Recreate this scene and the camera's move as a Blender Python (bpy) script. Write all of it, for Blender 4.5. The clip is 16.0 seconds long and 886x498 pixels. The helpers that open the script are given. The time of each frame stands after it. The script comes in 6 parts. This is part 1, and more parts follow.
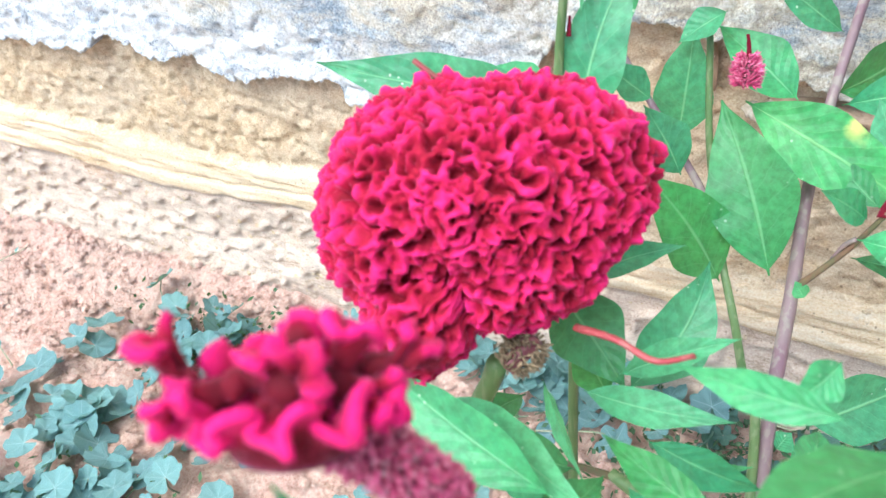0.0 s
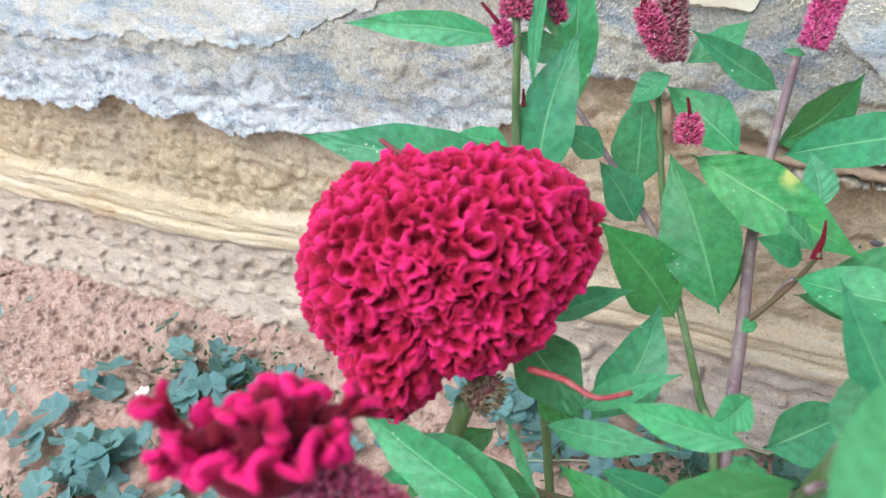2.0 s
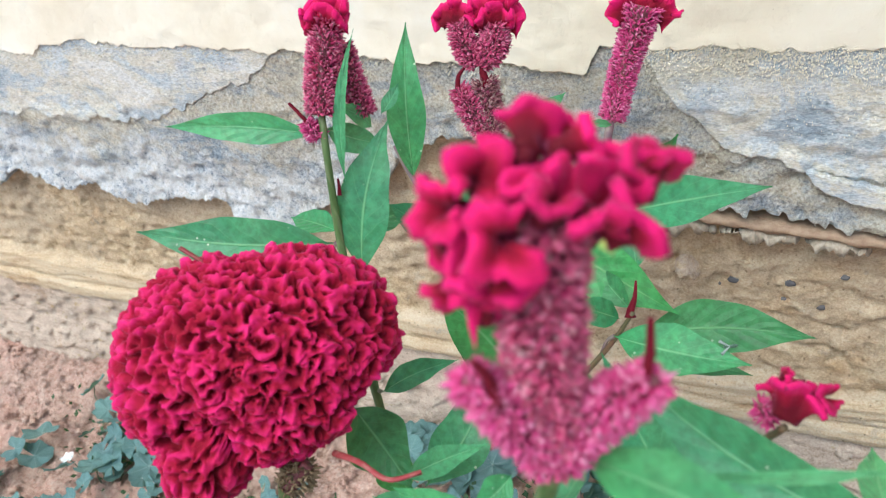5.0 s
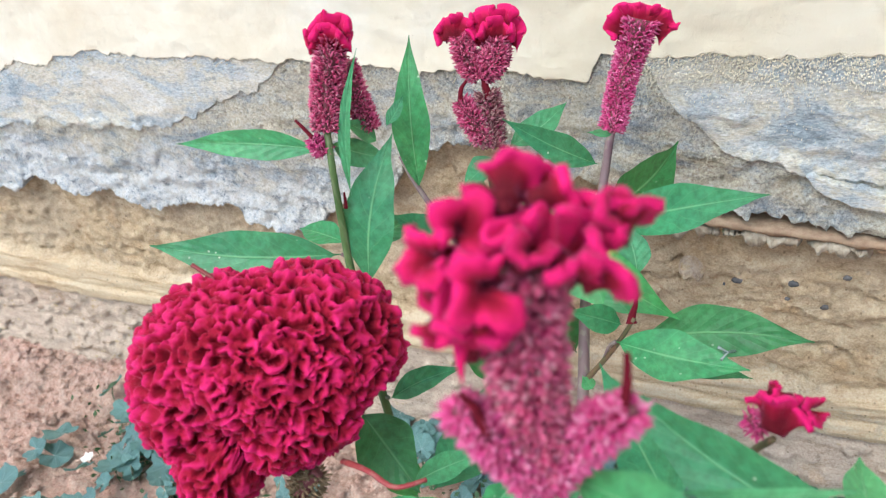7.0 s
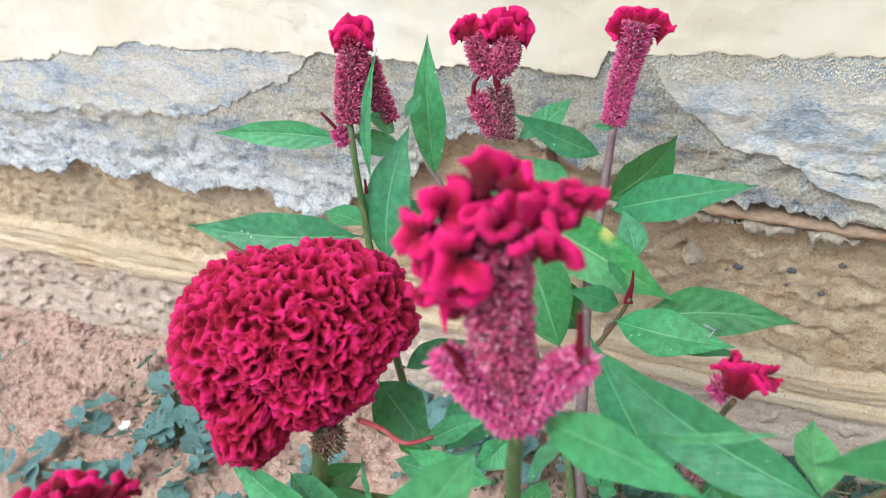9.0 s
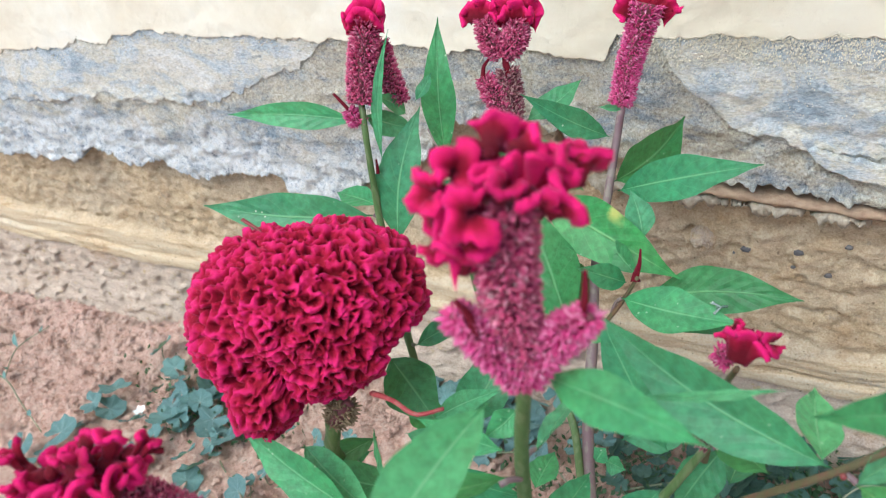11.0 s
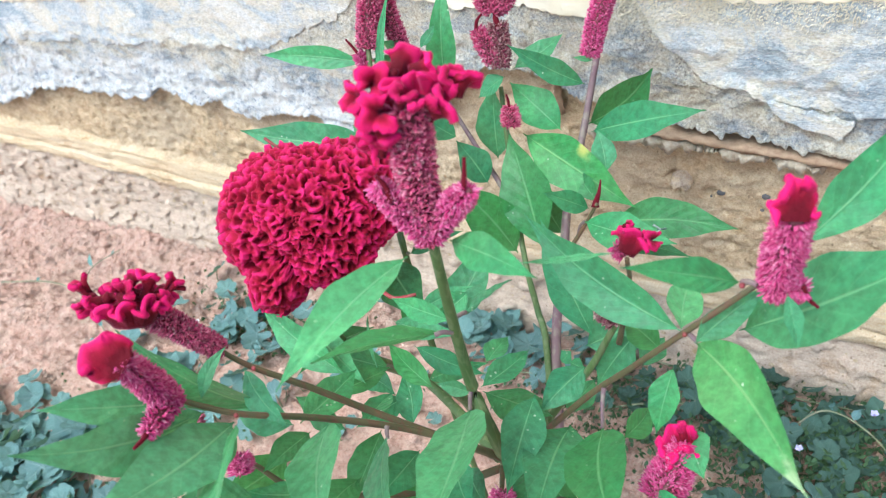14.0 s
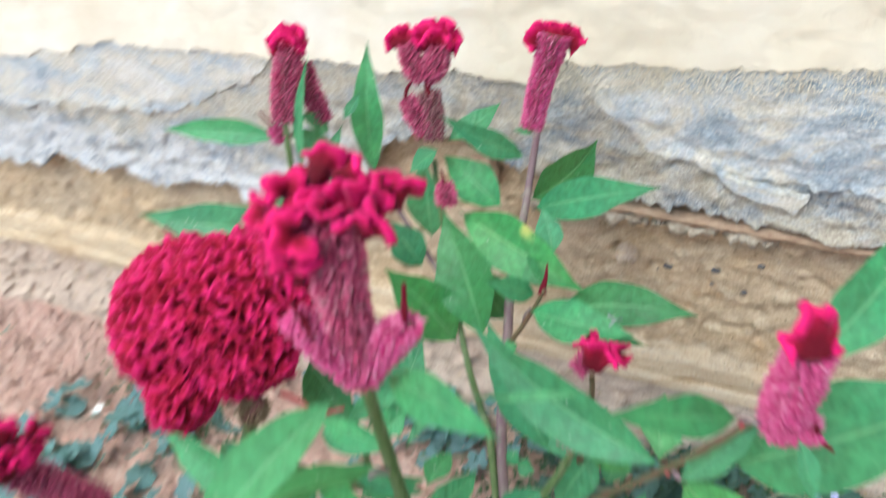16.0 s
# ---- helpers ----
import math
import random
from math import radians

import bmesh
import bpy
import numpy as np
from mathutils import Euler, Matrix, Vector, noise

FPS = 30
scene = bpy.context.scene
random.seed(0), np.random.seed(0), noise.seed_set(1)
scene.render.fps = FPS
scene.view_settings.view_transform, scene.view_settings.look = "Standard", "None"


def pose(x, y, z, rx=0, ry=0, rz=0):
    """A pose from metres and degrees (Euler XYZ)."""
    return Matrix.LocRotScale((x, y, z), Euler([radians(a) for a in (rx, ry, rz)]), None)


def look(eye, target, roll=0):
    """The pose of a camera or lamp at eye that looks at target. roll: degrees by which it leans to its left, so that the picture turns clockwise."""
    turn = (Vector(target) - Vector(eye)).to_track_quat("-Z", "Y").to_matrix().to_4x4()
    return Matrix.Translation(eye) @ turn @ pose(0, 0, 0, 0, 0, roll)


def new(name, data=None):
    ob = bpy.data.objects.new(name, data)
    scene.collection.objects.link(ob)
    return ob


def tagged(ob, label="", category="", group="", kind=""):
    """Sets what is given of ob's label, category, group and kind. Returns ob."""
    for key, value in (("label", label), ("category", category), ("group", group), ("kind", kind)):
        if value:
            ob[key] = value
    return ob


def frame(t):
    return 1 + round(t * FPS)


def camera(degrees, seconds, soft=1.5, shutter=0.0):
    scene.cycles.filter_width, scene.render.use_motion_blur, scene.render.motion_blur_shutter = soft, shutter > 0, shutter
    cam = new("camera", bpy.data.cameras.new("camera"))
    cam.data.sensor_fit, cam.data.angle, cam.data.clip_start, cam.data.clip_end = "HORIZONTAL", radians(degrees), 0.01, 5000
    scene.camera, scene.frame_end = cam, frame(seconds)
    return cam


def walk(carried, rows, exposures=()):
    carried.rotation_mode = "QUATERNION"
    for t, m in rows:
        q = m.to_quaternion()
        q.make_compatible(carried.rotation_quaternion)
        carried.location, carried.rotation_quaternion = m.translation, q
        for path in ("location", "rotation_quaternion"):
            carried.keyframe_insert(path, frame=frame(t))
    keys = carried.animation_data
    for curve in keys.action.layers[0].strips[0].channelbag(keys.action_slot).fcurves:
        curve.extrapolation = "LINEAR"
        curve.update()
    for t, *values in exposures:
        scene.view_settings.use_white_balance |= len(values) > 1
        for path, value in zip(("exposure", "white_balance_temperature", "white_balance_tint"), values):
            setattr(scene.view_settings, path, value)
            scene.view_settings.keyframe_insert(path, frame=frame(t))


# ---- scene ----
import itertools

cam = camera(55.3, 16.0, 1.2, 0.45)
cam.data.dof.use_dof = True
cam.data.dof.focus_distance = 0.6
cam.data.dof.aperture_fstop = 16.0
PATH = [
    (0, (0.2115, 0.2365, 0.6572), (-0.6993, 1.5303, -0.5660), -11.38),
    (0.5, (0.2165, 0.2335, 0.6623), (-0.6811, 1.5522, -0.5442), -11.33),
    (1, (0.2268, 0.2268, 0.6697), (-0.6825, 1.5569, -0.5152), -11.80),
    (1.5, (0.2347, 0.2223, 0.6803), (-0.6906, 1.5538, -0.4906), -12.41),
    (2, (0.2461, 0.2218, 0.6901), (-0.6917, 1.5494, -0.4752), -13.01),
    (2.5, (0.2819, 0.2410, 0.7005), (-0.6626, 1.5712, -0.4563), -13.52),
    (3, (0.3162, 0.2538, 0.7032), (-0.5924, 1.6164, -0.4447), -14.83),
    (3.5, (0.3252, 0.2509, 0.7121), (-0.5740, 1.6310, -0.4223), -14.91),
    (4, (0.3252, 0.2555, 0.7102), (-0.5656, 1.6383, -0.4276), -15.07),
    (6.5, (0.3376, 0.2631, 0.7289), (-0.5888, 1.6123, -0.4207), -16.88),
    (7, (0.3388, 0.2620, 0.7305), (-0.5892, 1.6069, -0.4228), -17.08),
    (7.5, (0.3437, 0.2587, 0.7347), (-0.5866, 1.5956, -0.4260), -17.31),
    (8, (0.3484, 0.2491, 0.7392), (-0.5889, 1.5791, -0.4238), -17.42),
    (8.5, (0.3596, 0.2394, 0.7508), (-0.5869, 1.5533, -0.4231), -17.66),
    (9, (0.3690, 0.2351, 0.7519), (-0.6150, 1.5318, -0.4101), -17.75),
    (11.5, (0.3783, 0.2150, 0.7484), (-0.6279, 1.4856, -0.4235), -18.60),
    (12, (0.3865, 0.2042, 0.7449), (-0.6265, 1.4635, -0.4331), -18.97),
    (12.5, (0.4018, 0.1910, 0.7423), (-0.6292, 1.4263, -0.4456), -19.56),
    (13, (0.4320, 0.1742, 0.7512), (-0.6410, 1.3579, -0.4520), -20.45),
    (13.5, (0.4626, 0.1626, 0.7642), (-0.6579, 1.2934, -0.4465), -20.07),
    (14, (0.4821, 0.1629, 0.7762), (-0.6386, 1.3096, -0.4192), -19.56),
    (14.5, (0.4954, 0.1590, 0.7879), (-0.6424, 1.2777, -0.4180), -19.83),
    (15, (0.5089, 0.1527, 0.7983), (-0.6428, 1.2311, -0.4308), -18.12),
    (15.5, (0.5044, 0.1593, 0.7842), (-0.6398, 1.2146, -0.4716), -16.77),
    (16, (0.4349, 0.2234, 0.7600), (-0.5521, 1.5236, -0.3956), -16.51),
]

EXPOSURE = ((0.0, 1.45, 5500, 3), (0.6, 1.27, 5500, 3), (1.0, 1.08, 5450, 2), (1.5, 1.14, 5450, 2), (2.2, 0.70, 5600, 3), (2.8, 0.56, 5750, 3), (4.0, 0.63, 5750, 3), (9.0, 0.67, 5750, 3), (11.3, 0.61, 5700, 3), (12.2, 0.61, 5700, 3), (13.5, 0.96, 5650, 3), (14.0, 0.95, 5600, 2), (14.5, 0.88, 5600, 2), (15.3, 0.83, 5600, 2), (16.0, 0.73, 5750, 3))
walk(cam, [(t, look(eye, target, roll)) for t, eye, target, roll in PATH], EXPOSURE)
SKY, SUN = 0.15, 1.4

# ---- world, light ----
world = bpy.data.worlds.new("sky")
world.use_nodes = True
scene.world = world
sky = world.node_tree.nodes.new("ShaderNodeTexSky")
sky.sky_type, sky.sun_disc = "NISHITA", False
sky.sun_elevation, sky.sun_rotation = radians(58), radians(205)
sky.air_density, sky.dust_density, sky.ozone_density = 1.0, 4.0, 1.0
world.node_tree.links.new(sky.outputs[0], world.node_tree.nodes["Background"].inputs[0])
world.node_tree.nodes["Background"].inputs[1].default_value = SKY
sun_data = bpy.data.lights.new("sun", "SUN")
sun_data.energy, sun_data.angle, sun_data.color = SUN, radians(28), (1.0, 0.96, 0.9)
sun = new("sun", sun_data)
sun.matrix_world = look((0.5, -2.0, 4.0), (0.0, 0.5, 0.2))


# ---- materials ----
class Mat:
    """A node material under construction, with short ways to add nodes."""

    def __init__(self, name, rough=0.6, spec=0.4):
        self.m = bpy.data.materials.new(name)
        self.m.use_nodes = True
        self.t = self.m.node_tree
        self.b = self.t.nodes["Principled BSDF"]
        self.b.inputs["Roughness"].default_value = rough
        self.b.inputs["Specular IOR Level"].default_value = spec
        self.co = self.t.nodes.new("ShaderNodeTexCoord")

    def link(self, a, b):
        self.t.links.new(a, b)
        return b

    def put(self, node, slot, value):
        if hasattr(value, "is_output"):
            self.t.links.new(value, node.inputs[slot])
        else:
            node.inputs[slot].default_value = value

    def noise(self, scale, detail=4, rough=0.6, stretch=(1, 1, 1), distort=0.0, turn=(0, 0, 0)):
        mp = self.t.nodes.new("ShaderNodeMapping")
        mp.inputs["Scale"].default_value = stretch
        mp.inputs["Rotation"].default_value = turn
        self.link(self.co.outputs["Object"], mp.inputs[0])
        n = self.t.nodes.new("ShaderNodeTexNoise")
        n.inputs["Scale"].default_value, n.inputs["Detail"].default_value = scale, detail
        n.inputs["Roughness"].default_value, n.inputs["Distortion"].default_value = rough, distort
        self.link(mp.outputs[0], n.inputs["Vector"])
        return n.outputs["Fac"]

    def cells(self, scale, feature="F1", stretch=(1, 1, 1)):
        mp = self.t.nodes.new("ShaderNodeMapping")
        mp.inputs["Scale"].default_value = stretch
        self.link(self.co.outputs["Object"], mp.inputs[0])
        n = self.t.nodes.new("ShaderNodeTexVoronoi")
        n.feature = feature
        n.inputs["Scale"].default_value = scale
        self.link(mp.outputs[0], n.inputs["Vector"])
        return n.outputs["Distance"]

    def ramp(self, fac, *stops):
        r = self.t.nodes.new("ShaderNodeValToRGB")
        e = r.color_ramp.elements
        while len(e) < len(stops):
            e.new(0.5)
        for k, (p, c) in zip(e, stops):
            k.position, k.color = p, (*c, 1) if len(c) == 3 else c
        self.put(r, 0, fac)
        return r.outputs[0]

    def mix(self, fac, a, b, kind="MIX"):
        n = self.t.nodes.new("ShaderNodeMix")
        n.data_type, n.blend_type = "RGBA", kind
        for slot, v in ((0, fac), (6, a), (7, b)):
            self.put(n, slot, (*v, 1) if isinstance(v, tuple) and len(v) == 3 else v)
        return n.outputs[2]

    def math(self, op, a, b=0.0, c=0.0, clamp=False):
        n = self.t.nodes.new("ShaderNodeMath")
        n.operation, n.use_clamp = op, clamp
        for k, v in enumerate((a, b, c)):
            self.put(n, k, v)
        return n.outputs[0]

    def random(self):
        return self.t.nodes.new("ShaderNodeObjectInfo").outputs["Random"]

    def island(self):
        return self.t.nodes.new("ShaderNodeNewGeometry").outputs["Random Per Island"]

    def bump(self, height, strength=0.5, distance=0.002):
        n = self.t.nodes.new("ShaderNodeBump")
        n.inputs["Strength"].default_value, n.inputs["Distance"].default_value = strength, distance
        self.put(n, "Height", height)
        if self.b.inputs["Normal"].is_linked:
            self.link(self.b.inputs["Normal"].links[0].from_socket, n.inputs["Normal"])
        self.link(n.outputs[0], self.b.inputs["Normal"])
        return self

    def color(self, c):
        self.put(self.b, "Base Color", (*c, 1) if isinstance(c, tuple) and len(c) == 3 else c)
        return self


def mat_mud():
    """Ochre mud in three courses; v of the wall's own map is 0 to 1 across the smooth ledge."""
    k = Mat("ochre_mud", 0.95, 0.15)
    uv = k.t.nodes.new("ShaderNodeUVMap")
    sep = k.t.nodes.new("ShaderNodeSeparateXYZ")
    k.link(uv.outputs[0], sep.inputs[0])
    wob = k.math("MULTIPLY_ADD", k.noise(26, 8, 0.75, (0.6, 1, 1.6)), 1.1, -0.55)
    v = k.math("ADD", sep.outputs[1], wob)
    lump = k.noise(70, 9, 0.78, (0.8, 1, 1.2))
    grain = k.noise(480, 4, 0.75)
    big = k.noise(8, 5, 0.65, (1, 1, 2.0))
    upper = k.ramp(lump, (0.33, (0.33, 0.235, 0.135)), (0.41, (0.50, 0.385, 0.25)), (0.50, (0.60, 0.475, 0.32)), (0.62, (0.72, 0.60, 0.43)))
    upper = k.mix(k.math("MULTIPLY", k.ramp(big, (0.42, (0, 0, 0)), (0.6, (1, 1, 1))), 0.5), upper, (0.56, 0.49, 0.39))
    straw = k.noise(34, 8, 0.72, (0.22, 1, 3.6), 0.5, (0, 0.10, 0))
    plank = k.ramp(straw, (0.35, (0.48, 0.34, 0.20)), (0.41, (0.63, 0.50, 0.335)), (0.50, (0.74, 0.60, 0.42)), (0.62, (0.72, 0.62, 0.48)))
    lower = k.ramp(k.noise(46, 8, 0.75, (0.4, 1, 2.0), 0.4), (0.35, (0.40, 0.31, 0.24)), (0.43, (0.56, 0.46, 0.38)), (0.54, (0.65, 0.54, 0.45)), (0.66, (0.73, 0.62, 0.52)))
    col = k.mix(k.ramp(k.math("MULTIPLY_ADD", v, 0.5, 0.25), (0.22, (0, 0, 0)), (0.29, (1, 1, 1))), lower, plank)
    col = k.mix(k.ramp(k.math("MULTIPLY_ADD", v, 0.5, 0.25), (0.71, (0, 0, 0)), (0.80, (1, 1, 1))), col, upper)
    rust = k.ramp(k.noise(17, 5, 0.7), (0.58, (0, 0, 0)), (0.7, (1, 1, 1)))
    col = k.mix(k.math("MULTIPLY", rust, 0.4), col, (0.46, 0.28, 0.13))
    grey = k.ramp(k.noise(23, 6, 0.75), (0.62, (0, 0, 0)), (0.66, (1, 1, 1)))
    col = k.mix(k.math("MULTIPLY", grey, 0.35), col, (0.40, 0.38, 0.35))
    pits = k.ramp(k.math("ADD", k.cells(120, stretch=(1, 1, 0.65)), k.math("MULTIPLY", lump, 0.35)), (0.24, (1, 1, 1)), (0.31, (0, 0, 0)))
    col = k.mix(k.math("MULTIPLY", pits, 0.6), col, (0.16, 0.11, 0.065))
    col = k.mix(0.55, col, k.ramp(grain, (0.32, (0.27, 0.24, 0.2)), (0.68, (0.78, 0.74, 0.68))), "OVERLAY")
    k.color(col).bump(lump, 1.0, 0.005).bump(straw, 0.6, 0.003).bump(pits, -0.4, 0.003).bump(grain, 1.0, 0.0016)
    return k.m


def mat_plaster():
    """Grey lime plaster: a white, blue-shadowed crust towards its broken edge (v: tenths of a metre above it)."""
    k = Mat("grey_lime_plaster", 0.9, 0.2)
    uv = k.t.nodes.new("ShaderNodeUVMap")
    sep = k.t.nodes.new("ShaderNodeSeparateXYZ")
    k.link(uv.outputs[0], sep.inputs[0])
    cloud = k.noise(10, 8, 0.72, (1, 1, 1.8), 0.4)
    base = k.ramp(cloud, (0.39, (0.30, 0.36, 0.41)), (0.45, (0.43, 0.47, 0.49)), (0.50, (0.54, 0.53, 0.46)), (0.56, (0.66, 0.61, 0.49)))
    ochre = k.ramp(k.noise(15, 7, 0.75, (0.7, 1, 1.5)), (0.48, (0, 0, 0)), (0.54, (1, 1, 1)))
    col = k.mix(k.math("MULTIPLY", ochre, 0.55), base, (0.54, 0.47, 0.35))
    crust = k.noise(75, 10, 0.8, (0.9, 1, 1.3), 0.3)
    fine = k.noise(430, 5, 0.8)
    left = k.ramp(k.math("MULTIPLY_ADD", sep.outputs[0], 1.0, 0.65), (0.42, (1, 1, 1)), (0.66, (0, 0, 0)))
    near = k.ramp(k.math("MULTIPLY_ADD", k.noise(22, 6, 0.7), 1.4, k.math("SUBTRACT", sep.outputs[1], 0.7)), (0.45, (1, 1, 1)), (0.72, (0, 0, 0)))
    zone = k.math("MULTIPLY", left, near)
    white = k.ramp(k.math("ADD", crust, k.math("MULTIPLY", fine, 0.12)), (0.42, (0.25, 0.30, 0.36)), (0.47, (0.48, 0.52, 0.55)), (0.51, (0.70, 0.72, 0.72)), (0.60, (0.78, 0.78, 0.76)))
    col = k.mix(zone, col, white)
    blue = k.ramp(k.noise(19, 6, 0.75, (0.8, 1, 1.6), 0.5), (0.52, (0, 0, 0)), (0.60, (1, 1, 1)))
    col = k.mix(k.math("MULTIPLY", blue, 0.6), col, (0.27, 0.33, 0.40))
    col = k.mix(k.ramp(crust, (0.52, (0, 0, 0)), (0.56, (0.55, 0.55, 0.55))), col, (0.62, 0.60, 0.54))
    col = k.mix(k.ramp(crust, (0.34, (0.7, 0.7, 0.7)), (0.40, (0, 0, 0))), col, (0.2, 0.2, 0.2))
    col = k.mix(0.75, col, k.ramp(fine, (0.36, (0.2, 0.2, 0.21)), (0.62, (0.82, 0.82, 0.81))), "OVERLAY")
    k.color(col).bump(crust, 1.0, 0.005).bump(fine, 1.0, 0.0018)
    return k.m


def mat_skin():
    k = Mat("blue_grey_plaster_skin", 0.85, 0.25)
    cloud = k.noise(10, 8, 0.72, (1, 1, 1.7), 0.5)
    col = k.ramp(cloud, (0.38, (0.29, 0.345, 0.385)), (0.44, (0.39, 0.445, 0.475)), (0.49, (0.48, 0.51, 0.51)), (0.53, (0.57, 0.55, 0.46)), (0.58, (0.62, 0.58, 0.48)), (0.64, (0.62, 0.61, 0.56)))
    brush = k.noise(36, 7, 0.75, (0.45, 1, 1.8), 0.4, (0, 0.5, 0))
    col = k.mix(k.math("MULTIPLY", k.ramp(brush, (0.55, (0, 0, 0)), (0.60, (1, 1, 1))), 0.6), col, (0.605, 0.613, 0.596))
    col = k.mix(k.math("MULTIPLY", k.ramp(brush, (0.38, (1, 1, 1)), (0.43, (0, 0, 0))), 0.45), col, (0.302, 0.344, 0.37))
    scuff = k.noise(190, 7, 0.8, (0.5, 1, 1.5))
    col = k.mix(k.math("MULTIPLY", k.ramp(scuff, (0.55, (0, 0, 0)), (0.58, (1, 1, 1))), 0.65), col, (0.554, 0.554, 0.538))
    col = k.mix(k.math("MULTIPLY", k.ramp(scuff, (0.39, (1, 1, 1)), (0.44, (0, 0, 0))), 0.45), col, (0.202, 0.227, 0.252))
    col = k.mix(0.6, col, k.ramp(k.noise(460, 4, 0.8, (0.6, 1, 1.3)), (0.36, (0.24, 0.24, 0.25)), (0.62, (0.78, 0.78, 0.78))), "OVERLAY")
    k.color(col).bump(scuff, 0.9, 0.0022).bump(k.noise(620, 3), 0.8, 0.0008)
    return k.m


def mat_wash():
    k = Mat("cream_limewash", 0.85, 0.25)
    col = k.ramp(k.noise(6, 6, 0.7), (0.3, (0.68, 0.61, 0.47)), (0.5, (0.75, 0.70, 0.57)), (0.7, (0.78, 0.76, 0.68)))
    uv = k.t.nodes.new("ShaderNodeUVMap")
    sep = k.t.nodes.new("ShaderNodeSeparateXYZ")
    k.link(uv.outputs[0], sep.inputs[0])
    smut = k.ramp(k.math("MULTIPLY_ADD", k.noise(9, 6, 0.75), 0.9, sep.outputs[0]), (0.30, (0, 0, 0)), (0.62, (1, 1, 1)))
    col = k.mix(k.math("MULTIPLY", smut, 0.5), col, (0.60, 0.54, 0.39))
    worn = k.ramp(k.noise(38, 7, 0.78, (1, 1, 1.6)), (0.60, (0, 0, 0)), (0.70, (1, 1, 1)))
    col = k.mix(k.math("MULTIPLY", worn, 0.25), col, (0.44, 0.39, 0.32))
    speck = k.ramp(k.math("ADD", k.cells(150), k.math("MULTIPLY", k.noise(14, 4), 0.3)), (0.13, (1, 1, 1)), (0.19, (0, 0, 0)))
    col = k.mix(k.math("MULTIPLY", speck, 0.55), col, (0.33, 0.25, 0.16))
    k.color(col).bump(k.noise(130, 8, 0.78), 0.6, 0.002)
    return k.m


def mat_soil():
    k = Mat("pink_laterite_soil", 0.97, 0.1)
    lump = k.noise(62, 9, 0.78)
    big = k.noise(9, 6, 0.7)
    col = k.ramp(lump, (0.32, (0.35, 0.195, 0.145)), (0.40, (0.63, 0.41, 0.33)), (0.50, (0.76, 0.53, 0.44)), (0.64, (0.82, 0.64, 0.55)))
    col = k.mix(k.math("MULTIPLY", k.ramp(big, (0.42, (0, 0, 0)), (0.62, (1, 1, 1))), 0.45), col, (0.60, 0.47, 0.38))
    spots = k.ramp(k.noise(34, 5, 0.75), (0.6, (0, 0, 0)), (0.72, (1, 1, 1)))
    col = k.mix(k.math("MULTIPLY", spots, 0.35), col, (0.44, 0.31, 0.18))
    grit = k.noise(330, 5, 0.78)
    col = k.mix(0.55, col, k.ramp(grit, (0.32, (0.25, 0.2, 0.18)), (0.68, (0.8, 0.74, 0.7))), "OVERLAY")
    k.color(col).bump(lump, 1.0, 0.012).bump(grit, 1.0, 0.003).bump(k.cells(130), 0.5, 0.003)
    return k.m


